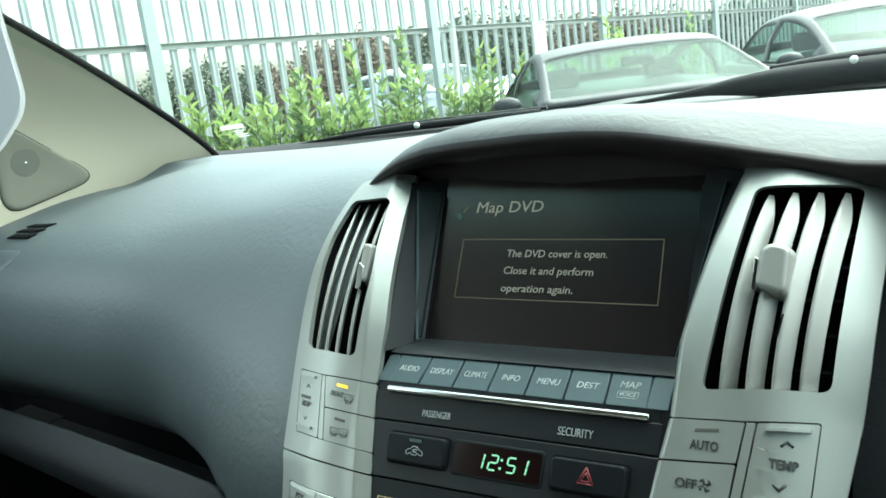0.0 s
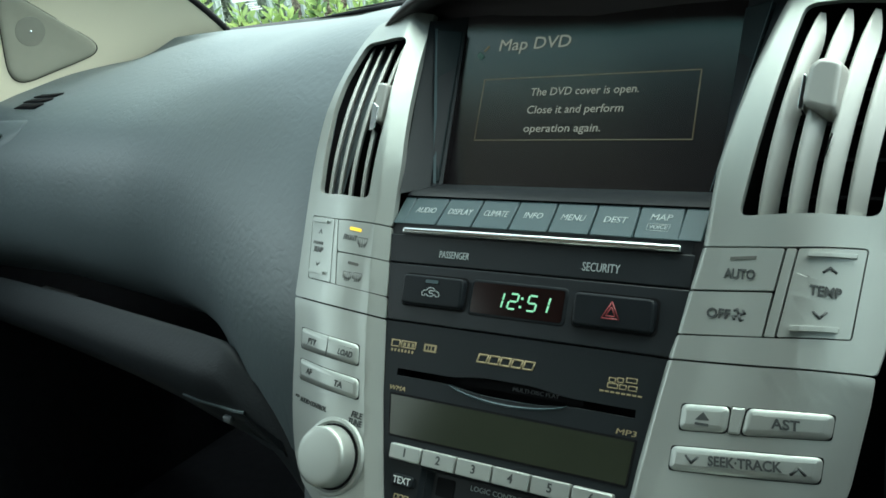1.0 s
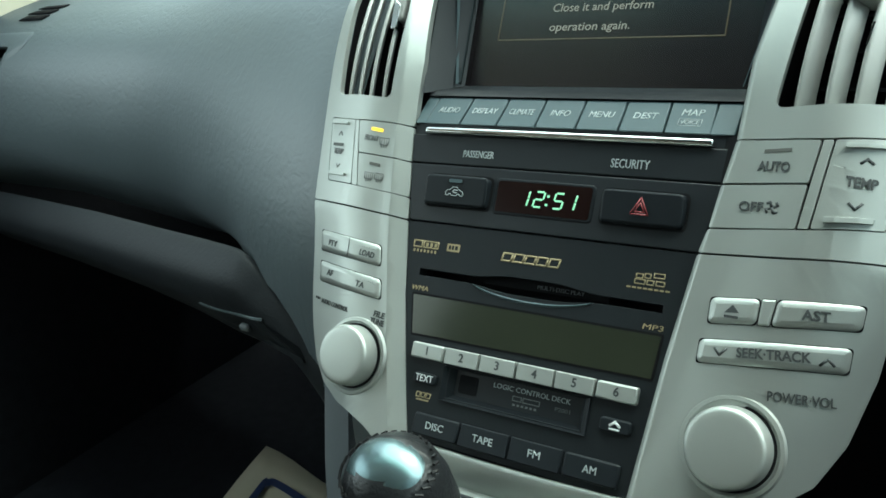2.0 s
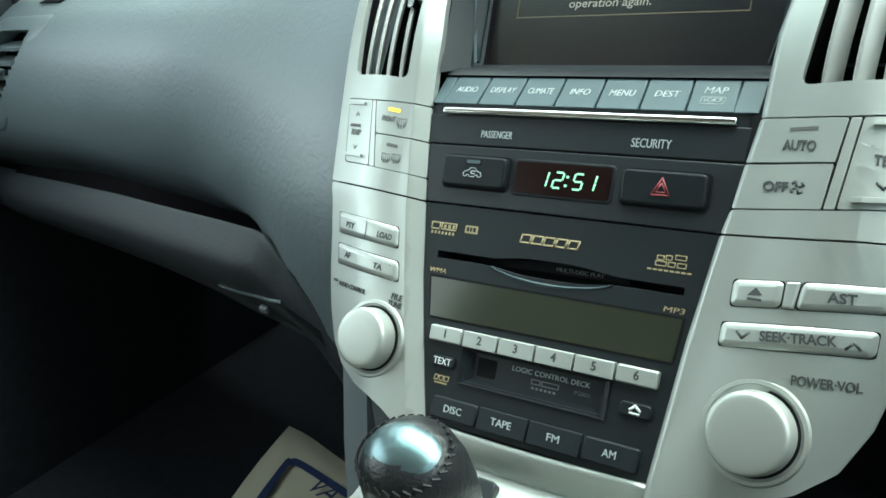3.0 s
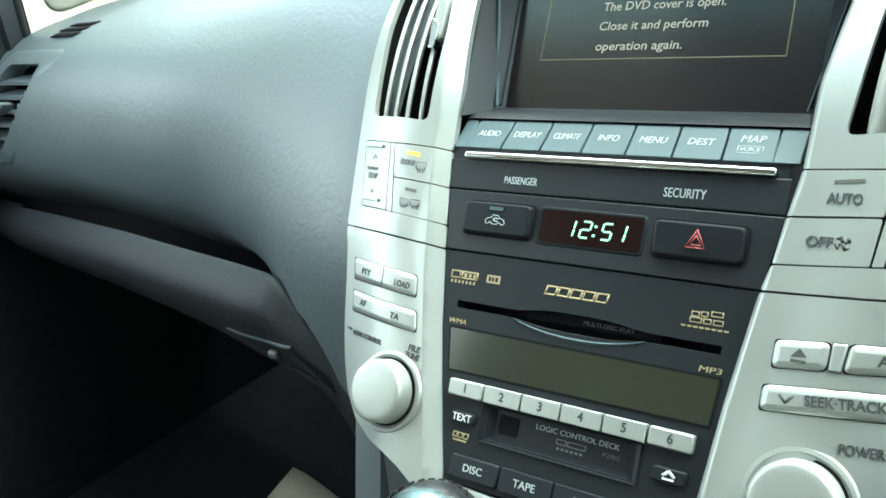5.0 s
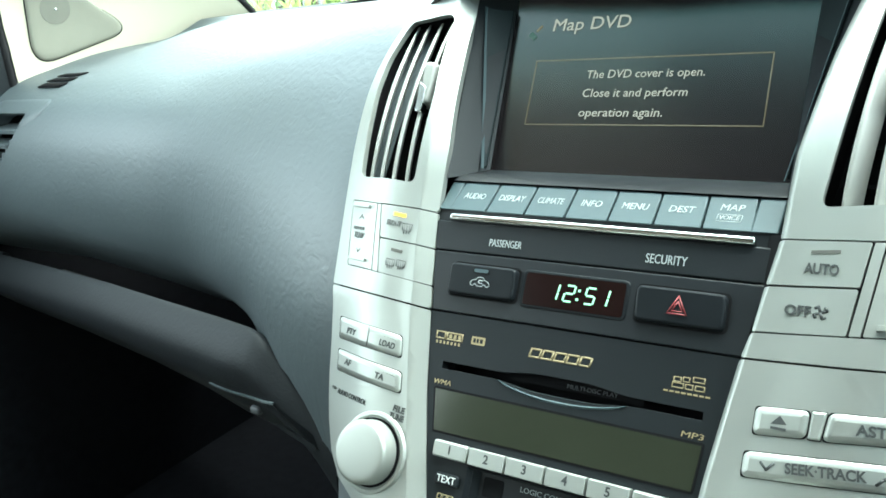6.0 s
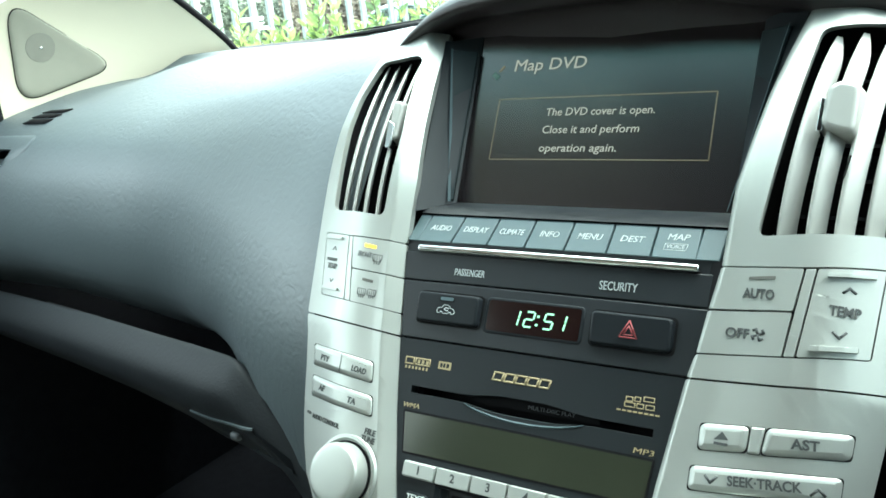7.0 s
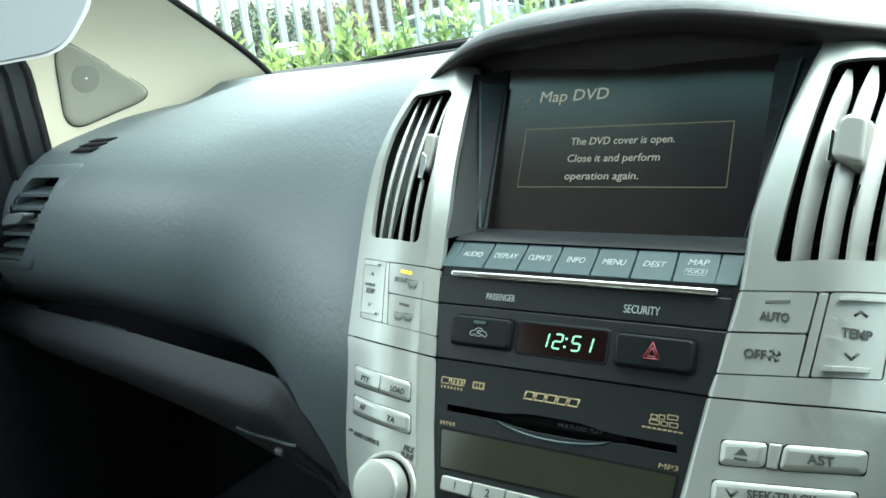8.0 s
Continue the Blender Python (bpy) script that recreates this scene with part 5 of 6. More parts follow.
# cowl, scuttle and wipers outside the glass
cowl = thing("scuttle_panel", "black plastic scuttle below the windscreen", "scuttle")
rows = []
for y, z in ((0.0, 0.083), (0.03, 0.097), (0.07, 0.104), (0.16, 0.098), (0.22, 0.06)):
    rows.append([(x, 0.585 - 0.32 * x * x + y, z + Z0 + 0.026 * ease((x + 0.03) / 0.06)) for x in np.linspace(-0.76, 0.76, 61)])
part("panel", grid(rows), RUBBER, cowl, smooth=60)


def wiper(label, pts, pin, wide, arm_from):
    w = thing("windscreen_wiper", label, "wiper")
    arc = catmull([Vector(p) for p in up0(pts)], 8)
    tube("blade", arc, lambda t: wide * (0.12 + 0.88 * ease(t * 1.6)), RUBBER, w, flat=0.9)
    tube("arm", [p + Vector((0.004, 0.012, wide * 0.8)) for p in arc[int(len(arc) * arm_from):]], lambda t: wide * (0.25 + 0.45 * ease(t * 3)), RUBBER, w, flat=0.6)
    bm = bmesh.new()
    bmesh.ops.create_icosphere(bm, subdivisions=2, radius=0.0042, matrix=Matrix.Translation((pin[0], pin[1], pin[2] + Z0)))
    part("washer_jet", bm, WHITE_INK, w, "pale washer jet bead")
    return w


wiper("black wiper resting on the windscreen base", [(-0.640, 0.515, 0.097), (-0.56, 0.545, 0.104), (-0.46, 0.575, 0.108), (-0.36, 0.60, 0.109), (-0.26, 0.615, 0.110)], (-0.422, 0.573, 0.1105), 0.0060, 0.25)
wiper("broad black wiper resting ahead of the driver", [(-0.13, 0.56, 0.114), (-0.05, 0.59, 0.119), (0.0, 0.60, 0.121), (0.07, 0.605, 0.122), (0.20, 0.60, 0.124), (0.45, 0.56, 0.125)], (0.106, 0.578, 0.1375), 0.0185, 0.45)

# pale card hanging ahead of the door
card = thing("hanging_card", "pale grey stiff card with rounded corners and white edge", "card")
CM = Matrix.Translation((-0.302, -0.060, Z0 + 0.161)) @ (Vector((0.80, -0.52, 0.0))).to_track_quat("Z", "Y").to_matrix().to_4x4() @ Matrix.Rotation(radians(3), 4, "Z")
bm = bmesh.new()
shape = rounded([(-0.22, 0.0), (-0.016, 0.0), (0.012, 0.030), (0.010, 0.20), (-0.22, 0.22)], 0.014, 6)
prism(bm, shape, -0.003, 0.003)
bmesh.ops.transform(bm, matrix=CM, verts=bm.verts[:])
part("sheet", bm, CARD, card, bevel=0.001)
bm = bmesh.new()
prism(bm, [(x + (0.0016 if x > -0.2 else 0), y - (0.0014 if y < 0.1 else 0)) for x, y in shape], -0.0025, 0.0022)
bmesh.ops.transform(bm, matrix=CM, verts=bm.verts[:])
part("edge", bm, CARD_EDGE, card)

# ---- gear lever and console side ----
lever = thing("gear_lever", "round black leather gear knob with bright top cap", "gear lever")
LC = Vector((-0.0127, -0.147, Z0 + -0.1218))


def lathe_at(name, c, profile, material, parent, label="", seg=40, tilt=None):
    bm = bmesh.new()
    prev = None
    m = Matrix.Translation(c) @ (tilt if tilt is not None else Matrix())
    for r, z in profile:
        ring = [bm.verts.new(m @ Vector((r * math.cos(a), r * math.sin(a), z))) for a in (2 * math.pi * i / seg for i in range(seg))]
        if prev:
            for i in range(seg):
                bm.faces.new((prev[i], prev[(i + 1) % seg], ring[(i + 1) % seg], ring[i]))
        prev = ring
    bm.faces.new(prev)
    return part(name, bm, material, parent, label, smooth=60)


LT = Matrix.Rotation(radians(18), 4, "X")
lathe_at("knob", LC, [(0.013, -0.075), (0.017, -0.055), (0.0220, -0.032), (0.0247, -0.012), (0.0247, 0.002), (0.0226, 0.013), (0.0190, 0.0195), (0.012, 0.0245), (0.004, 0.0262), (0.0005, 0.0264)], LEATHER, lever, tilt=LT)
lathe_at("shaft", LC, [(0.010, -0.16), (0.010, -0.07), (0.008, -0.07)], RUBBER, lever, tilt=LT)
GLOSS = mat("glossy_cap", (0.11, 0.16, 0.17), 0.27, 0.75, vary=0.3, vscale=90)
bm = bmesh.new()
prev = None
m = Matrix.Translation(LC) @ LT
for r, z in ((0.0190, 0.0192), (0.0182, 0.0205), (0.0145, 0.0238), (0.009, 0.0266), (0.004, 0.0277), (0.0004, 0.0280)):
    ring = [bm.verts.new(m @ Vector((r * math.cos(a), r * 0.86 * math.sin(a), z))) for a in (2 * math.pi * i / 32 for i in range(32))]
    if prev:
        for i in range(32):
            bm.faces.new((prev[i], prev[(i + 1) % 32], ring[(i + 1) % 32], ring[i]))
    prev = ring
bm.faces.new(prev)
part("cap", bm, GLOSS, lever, "glossy cap that mirrors the windows", smooth=70)
for i in range(30):
    a = 2 * math.pi * i / 30
    p = m @ Vector((0.0216 * math.cos(a), 0.0195 * math.sin(a), 0.0186))
    q = m @ Vector((0.0228 * math.cos(a + 0.14), 0.0208 * math.sin(a + 0.14), 0.0166))
    bm = bmesh.new()
    d = (q - p)
    bmesh.ops.create_cone(bm, segments=6, radius1=0.0007, radius2=0.0007, depth=d.length, cap_ends=True, matrix=Matrix.Translation((p + q) / 2) @ d.to_track_quat("Z", "Y").to_matrix().to_4x4())
    part("stitch", bm, RUBBER, lever)

cons = thing("console_side", "grey plastic side of the centre console", "console")
rows = []
for x, y, z, w in ((-0.150, -0.045, -0.135, 0.030), (-0.140, -0.070, -0.19, 0.036), (-0.135, -0.090, -0.27, 0.05), (-0.135, -0.10, -0.40, 0.07), (-0.135, -0.10, -0.60, 0.08)):
    rows.append([(x - 0.004, y + w, z + Z0), (x, y + w * 0.5, z + Z0), (x + 0.003, y, z + Z0), (x + 0.03, y - 0.01, z + Z0)])
part("side", grid(rows), CONSOLE, cons, smooth=60)
bm = bmesh.new()
box(bm, -0.128, 0.128, -0.20, 0.2, Z0 - 0.6, Z0 - 0.30)
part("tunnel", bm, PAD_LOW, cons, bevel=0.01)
plate = thing("gear_plate", "black gear position plate with an amber lamp", "gear selector")
PM = PANEL @ Matrix.Translation((-0.020, -0.1885, 0.002)) @ Matrix.Rotation(radians(-24), 4, "X")
bm = bmesh.new()
prism(bm, rounded(quad(-0.035, 0.0135, -0.05, 0.0025), 0.004, 4), -0.006, 0.002)
bmesh.ops.transform(bm, matrix=PM, verts=bm.verts[:])
part("plate", bm, BLACK, plate, bevel=0.001)
bm = bmesh.new()
box(bm, 0.0015, 0.0045, -0.0085, -0.0065, 0.002, 0.0026, PM)
part("lamp", bm, AMBER, plate, "small amber position lamp")

# ---- footwell ----
floor = thing("car_floor", "dark carpeted car floor", "floor", kind="structure")
bm = bmesh.new()
box(bm, -0.93, 0.93, -1.6, 0.75, Z0 - 0.63, Z0 - 0.585)
part("carpet", bm, CARPET, floor)
bm = bmesh.new()
box(bm, -0.93, 0.93, 0.62, 0.66, Z0 - 0.62, Z0 + 0.05)
part("bulkhead", bm, CARPET, floor)
sheet_mat = thing("paper_mat", "cream paper floor mat with a navy border line", "floor mat")
u, w = Vector((0.282, -0.058)), Vector((0.051, -0.166))
u.normalize()
w.normalize()
O = Vector((-0.668, 0.318))
rows = []
for i in range(13):
    row = []
    for k in range(13):
        p = O + u * 0.40 * i / 12 + w * 0.52 * k / 12
        row.append((p.x, p.y, Z0 - 0.580 + 0.004 * math.sin(i * 1.1 + k * 0.7) + 0.006 * (i / 12) ** 3))
    rows.append(row)
ob = part("paper", grid(rows), PAPER, sheet_mat, smooth=80)
ob.modifiers.new("thick", "SOLIDIFY").thickness = 0.001
bm = bmesh.new()
line = catmull([Vector((0.05, 0.50)), Vector((0.05, 0.30)), Vector((0.05, 0.085)), Vector((0.056, 0.062)), Vector((0.08, 0.054)), Vector((0.20, 0.054)), Vector((0.38, 0.054))], 6)
prev = None
for i, p in enumerate(line):
    d = (line[min(i + 1, len(line) - 1)] - line[max(i - 1, 0)]).normalized()
    s = Vector((-d.y, d.x)) * 0.0065
    row = [bm.verts.new((*(O + u * q.x + w * q.y), Z0 - 0.5735 + 0.006 * (q.x / 0.4) ** 3)) for q in (p + s, p - s)]
    if prev:
        bm.faces.new((prev[0], prev[1], row[1], row[0]))
    prev = row
part("border_line", bm, BLUE_INK, sheet_mat)
t = text("VA", 30, (0, 0, 0), BLUE_INK, sheet_mat, squeeze=0.9, shear=0.15)
q = O + u * 0.139 + w * 0.070
t.matrix_world = Matrix.Translation((q.x, q.y, Z0 - 0.572)) @ Matrix.Rotation(math.atan2(u.y, u.x), 4, "Z")

# ---- the rest of the car, round and behind the camera ----
shell = thing("car_shell", "beige lined car roof and door trims", "car interior", kind="structure")
bm = bmesh.new()
box(bm, -0.72, 0.72, -2.2, -0.25, Z0 + 0.48, Z0 + 0.52)
part("headlining", bm, HEADLINER, shell, bevel=0.02)
# unseen dark board, added so the screen's right half mirrors something dark
bm = bmesh.new()
box(bm, -0.17, 0.66, -0.46, -0.19, Z0 + 0.445, Z0 + 0.475)
part("reflection_board", bm, OVERHEAD, shell, "unseen dark board added to darken the screen's reflection", bevel=0.012)
# unseen opaque panes, added to keep daylight from the rear out
OPAQUE_PANE = mat("opaque_black_pane", (0.01, 0.011, 0.011), 0.08)
for sx in (-1, 1):
    bm = bmesh.new()
    bm.faces.new([bm.verts.new((sx * x, y, Z0 + z)) for x, y, z in ((0.945, -0.74, 0.03), (0.945, -1.62, 0.03), (0.70, -1.62, 0.52), (0.70, -0.74, 0.52))])
    ob = part("rear_window", bm, OPAQUE_PANE, shell, "unseen opaque black pane closing the rear side window")
    ob.modifiers.new("thick", "SOLIDIFY").thickness = 0.005
    bm = bmesh.new()
    box(bm, sx * 0.93, sx * 0.97, -2.0, 0.60, Z0 - 0.65, Z0 + (0.09 if sx < 0 else 0.04))
    part("door_trim", bm, CARPET, shell)
    bm = bmesh.new()
    for y0, y1 in ((-0.62, -0.74), (-1.62, -2.1)):
        vs = [bm.verts.new(p) for p in ((sx * 0.95, y0, Z0 + 0.03), (sx * 0.95, y1, Z0 + 0.03), (sx * 0.70, y1, Z0 + 0.52), (sx * 0.70, y0, Z0 + 0.52))]
        bm.faces.new(vs)
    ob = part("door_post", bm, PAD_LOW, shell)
    ob.modifiers.new("thick", "SOLIDIFY").thickness = 0.03
# unseen pane in the driver's window; its tint only cuts the daylight coming in
DIMMING_GLASS = GLASS.copy()
DIMMING_GLASS.name = "dimming_side_glass"
DIMMING_GLASS.node_tree.nodes["Transparent BSDF"].inputs["Color"].default_value = (0.46, 0.52, 0.50, 1)
bm = bmesh.new()
bm.faces.new([bm.verts.new(p) for p in ((0.945, 0.30, Z0 + 0.04), (0.945, -0.63, Z0 + 0.03), (0.70, -0.63, Z0 + 0.52), (0.72, -0.22, Z0 + 0.48))])
part("driver_window_dimmer", bm, DIMMING_GLASS, shell, "unseen driver's side pane, darkened to dim the daylight")
bm = bmesh.new()
box(bm, -0.95, 0.95, -2.15, -2.1, Z0 - 0.6, Z0 + 0.18)
part("tailgate", bm, PAD_LOW, shell)
bm = bmesh.new()
box(bm, -0.90, 0.90, -2.13, -2.12, Z0 + 0.18, Z0 + 0.42)
part("tail_window", bm, OPAQUE_PANE, shell, "unseen opaque black pane closing the rear window")
bm = bmesh.new()
box(bm, -0.95, 0.95, -2.15, -2.1, Z0 + 0.42, Z0 + 0.54)
part("tailgate_top", bm, PAD_LOW, shell)


def seat(x, label):
    s = thing("car_seat", label, "car seat")
    for nm, b in (("cushion", (x - 0.25, x + 0.25, -0.95, -0.48, Z0 - 0.40, Z0 - 0.24)), ("backrest", (x - 0.25, x + 0.25, -1.12, -0.95, Z0 - 0.40, Z0 + 0.22)), ("headrest", (x - 0.13, x + 0.13, -1.12, -1.02, Z0 + 0.26, Z0 + 0.42))):
        bm = bmesh.new()
        box(bm, *b)
        part(nm, bm, SEAT, s, bevel=0.05, segs=4)


seat(-0.38, "grey beige leather passenger seat")
seat(0.40, "grey beige leather driver seat")
# door frame edge beside the pillar
door = thing("passenger_door", "black passenger door frame with dark window seal", "car door")
tube("seal", [(x - 0.004, y - 0.004, z + Z0) for x, y, z in e2], 0.0045, RUBBER, door, seg=8)
tube("glass_run", [(x - 0.020, y - 0.040, z + Z0) for x, y, z in e2], 0.004, RUBBER, door, seg=8)
rows = [[(x + dx, y + dy, z + Z0) for dx, dy in ((0.0, 0.02), (-0.008, -0.008), (-0.010, -0.022), (-0.018, -0.024), (-0.020, -0.038), (-0.030, -0.042), (-0.045, -0.13))] for x, y, z in e2]
ob = part("window_frame", grid(rows), BLACK, door, smooth=20)
ob.modifiers.new("thick", "SOLIDIFY").thickness = 0.004
bm = bmesh.new()
box(bm, -0.90, -0.86, -0.9, 0.12, Z0 - 0.10, Z0 + 0.075)
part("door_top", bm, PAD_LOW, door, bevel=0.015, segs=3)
bm = bmesh.new()
prism(bm, [(0.0, 0.0), (0.16, 0.0), (0.13, 0.17)], -0.01, 0.01)
bmesh.ops.transform(bm, matrix=Matrix.Translation((-0.86, 0.01, Z0 + 0.06)) @ Matrix.Rotation(radians(90), 4, "Z") @ Matrix.Rotation(radians(90), 4, "X"), verts=bm.verts[:])
part("mirror_corner", bm, RUBBER, door, bevel=0.003)

# ---- outside ----
ASPHALT = mat("worn_asphalt", (0.06, 0.06, 0.06), 0.9, grain=0.8, scale=60, vary=0.25, vscale=3)
bm = bmesh.new()
box(bm, -400, 400, -400, 400, -0.3, 0.0)
tagged(part("ground", bm, ASPHALT, None), "worn grey asphalt car park", "ground", kind="structure")
GALV = mat("galvanised_steel", (0.38, 0.42, 0.415), 0.6, 0.15, grain=0.2, scale=60, vary=0.15, vscale=6)
POSTM = mat("grey_post_steel", (0.40, 0.45, 0.44), 0.6, 0.2, grain=0.2, scale=60, vary=0.15, vscale=6)
RAILM = mat("weathered_rail_steel", (0.42, 0.45, 0.43), 0.7, 0.15, grain=0.2, scale=60, vary=0.2, vscale=6)
EYE0 = Vector((0.2214, -0.3816))
FD = Vector((-math.sin(radians(78.5)), math.cos(radians(78.5))))      # towards the fence
FA = Vector((math.cos(radians(78.5)), math.sin(radians(78.5))))       # along it, ahead
FDIST, BAY = 5.53, 2.75


def fence_at(s, off=0.0):
    p = EYE0 + FD * (FDIST + off) + FA * s
    return p


def rail_z(s):
    return 1.655 - 0.0148 * (s - 3.0)


s0 = FDIST * math.tan(radians(28.66))
ang = math.atan2(FA.y, FA.x)
fence = thing("palisade_fence", "galvanised steel palisade fence with pointed pales", "fence")
prof = [(-0.033, 0.0), (-0.020, -0.014), (0.0, -0.009), (0.020, -0.014), (0.033, 0.0)]


def make_pale(h):
    bm = bmesh.new()
    prev = None
    for z, k in ((-1.6, 1.0), (h - 0.09, 1.0), (h - 0.03, 0.62), (h, 0.08)):
        ring = [bm.verts.new((x * k, y, z)) for x, y in prof] + [bm.verts.new((x * k, y + 0.003, z)) for x, y in reversed(prof)]
        if prev:
            n = len(ring)
            for i in range(n):
                bm.faces.new((prev[i], prev[(i + 1) % n], ring[(i + 1) % n], ring[i]))
        else:
            bm.faces.new(ring)
        prev = ring
    bm.faces.new(prev[::-1])
    return bm


first = part("pale", make_pale(0.40), GALV, fence, smooth=20)
mesh_pale = first.data
fb = bmesh.new()
box(fb, -0.042, 0.042, -0.03, 0.03, -1.65, 0.44)
pst = part("post", fb, POSTM, fence, bevel=0.004)
mesh_post = pst.data
rl = bmesh.new()
box(rl, 0.03, BAY - 0.03, -0.004, 0.004, -0.024, 0.024)
box(rl, 0.03, BAY - 0.03, -0.030, -0.003, 0.018, 0.0235)
rail = part("rail", rl, RAILM, fence, bevel=0.003)
mesh_rail = rail.data
for b in range(-3, 9):
    s = s0 + BAY * b
    z = rail_z(s)
    for nm, me, off, zz in (("post", mesh_post, -0.03, z), ("rail", mesh_rail, 0.0, z), ("rail", mesh_rail, 0.0, z - 1.25)):
        p = fence_at(s, off)
        ob = new(nm, me)
        ob.parent = fence
        ob.matrix_world = pose(p.x, p.y, zz, 0, 0, math.degrees(ang)) @ (Matrix.Rotation(0.0148, 4, "Y") if nm == "rail" else Matrix())
    for k in range(17):
        ss = s + 0.10 + (BAY - 0.2) * (k + 0.5) / 17
        p = fence_at(ss, 0.02)
        ob = new("pale", mesh_pale)
        ob.parent = fence
        ob.matrix_world = pose(p.x, p.y, rail_z(ss), random.uniform(-0.4, 0.4), random.uniform(-0.5, 0.5), math.degrees(ang))
for ob in (first, pst, rail):
    bpy.data.objects.remove(ob)

# sign board and pale pole at the fence
sign = thing("sign_board", "blank white sign board fixed to the fence", "sign")
bm = bmesh.new()
az, d = 25.35, 8.75
box(bm, -0.10, 0.10, -0.01, 0.01, -0.16, 0.17, pose(EYE0.x - d * math.sin(radians(az)), EYE0.y + d * math.cos(radians(az)), 1.42, 0, 0, math.degrees(ang)))
part("board", bm, WHITE_INK, sign, bevel=0.004)
pole = thing("marker_pole", "slim white pole leaning beside the fence post", "pole")
tube("shaft", [(EYE0.x - 7.6 * math.sin(radians(a)), EYE0.y + 7.6 * math.cos(radians(a)), z) for a, z in ((31.3, 0.0), (31.25, 0.8), (31.0, 1.2), (30.9, 1.60))], 0.028, WHITE_INK, pole)

# shrubs in front of the fence
def leafy(name, color):
    m = mat(name, color, 0.5, vary=0.35, vscale=5, spec=0.3)
    nt = m.node_tree
    p = nt.nodes["Principled BSDF"]
    t, x = nt.nodes.new("ShaderNodeBsdfTranslucent"), nt.nodes.new("ShaderNodeMixShader")
    t.inputs["Color"].default_value = (*[min(1, c * 1.6) for c in color], 1)
    x.inputs[0].default_value = 0.45
    nt.links.new(p.outputs[0], x.inputs[1])
    nt.links.new(t.outputs[0], x.inputs[2])
    nt.links.new(x.outputs[0], nt.nodes["Material Output"].inputs[0])
    return m


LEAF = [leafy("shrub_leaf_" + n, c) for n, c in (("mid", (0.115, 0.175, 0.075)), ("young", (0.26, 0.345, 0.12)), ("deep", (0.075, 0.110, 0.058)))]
BARK = mat("shrub_bark", (0.10, 0.075, 0.05), 0.9, grain=0.6, scale=60, vary=0.3, vscale=20)


def leaf(bm, p, direction, length, width, rng):
    d = direction.normalized()
    s = d.cross(Vector((rng.uniform(-1, 1), rng.uniform(-1, 1), rng.uniform(-0.3, 1)))).normalized()
    n = s.cross(d)
    pts = [p, p + d * length * 0.35 + s * width * 0.5 + n * 0.012, p + d * length * 0.75 + s * width * 0.36, p + d * length - n * 0.01, p + d * length * 0.75 - s * width * 0.36, p + d * length * 0.35 - s * width * 0.5 + n * 0.012]
    mid1, mid2 = p + d * length * 0.35, p + d * length * 0.75
    v = [bm.verts.new(q) for q in pts]
    a, b = bm.verts.new(mid1 - n * 0.004), bm.verts.new(mid2 - n * 0.004)
    for f in ((v[0], v[1], a), (v[1], v[2], b, a), (v[2], v[3], b), (v[3], v[4], b), (v[4], v[5], a, b), (v[5], v[0], a)):
        bm.faces.new(f)


def shrub(x, y, height, spread, shoots, seed):
    rng = random.Random(seed)
    s = thing("shrub", "leafy green shrub with upright shoots before the fence", "shrub", pose(x, y, 0), group="shrubs along the fence")
    stems = bmesh.new()
    crowns = [bmesh.new() for _ in LEAF]
    for k in range(shoots):
        a, r = rng.uniform(0, 6.283), spread * math.sqrt(rng.random())
        foot = Vector((r * 0.5 * math.cos(a), r * 0.5 * math.sin(a), 0))
        h = height * (1.0 if k == 0 else rng.uniform(0.6, 0.92) if k % 3 else rng.uniform(0.4, 0.6))
        tip = Vector((r * math.cos(a), r * math.sin(a), h))
        axis = (tip - foot)
        side = Vector((-math.sin(a), math.cos(a), 0)) * rng.uniform(-0.06, 0.06)
        pts = [foot + axis * t + side * math.sin(3.14 * t) for t in np.linspace(0, 1, 6)]
        prev = None
        for i, q in enumerate(pts):
            rr = 0.011 * (1 - i / 6.5)
            ring = [stems.verts.new(q + Vector((rr * math.cos(b), rr * math.sin(b), 0))) for b in (0, 2.09, 4.19)]
            if prev:
                for j in range(3):
                    stems.faces.new((prev[j], prev[(j + 1) % 3], ring[(j + 1) % 3], ring[j]))
            prev = ring
        n = int(44 * h / 1.2)
        for i in range(n):
            t = 0.22 + 0.78 * (i + rng.random()) / n
            q = foot + axis * t + side * math.sin(3.14 * t)
            b = i * 2.4 + rng.uniform(-0.5, 0.5)
            up = 0.25 + 0.9 * t * t + rng.uniform(-0.2, 0.3)
            direction = Vector((math.cos(b), math.sin(b), up))
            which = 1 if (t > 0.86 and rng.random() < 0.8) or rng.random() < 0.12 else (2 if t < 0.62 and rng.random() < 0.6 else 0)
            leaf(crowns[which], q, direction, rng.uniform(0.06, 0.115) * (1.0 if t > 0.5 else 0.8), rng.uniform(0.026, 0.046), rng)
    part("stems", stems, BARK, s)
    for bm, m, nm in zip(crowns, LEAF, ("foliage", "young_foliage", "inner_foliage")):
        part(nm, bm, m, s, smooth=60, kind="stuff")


def polar(azimuth, dist):
    return EYE0.x - dist * math.sin(radians(azimuth)), EYE0.y + dist * math.cos(radians(azimuth))


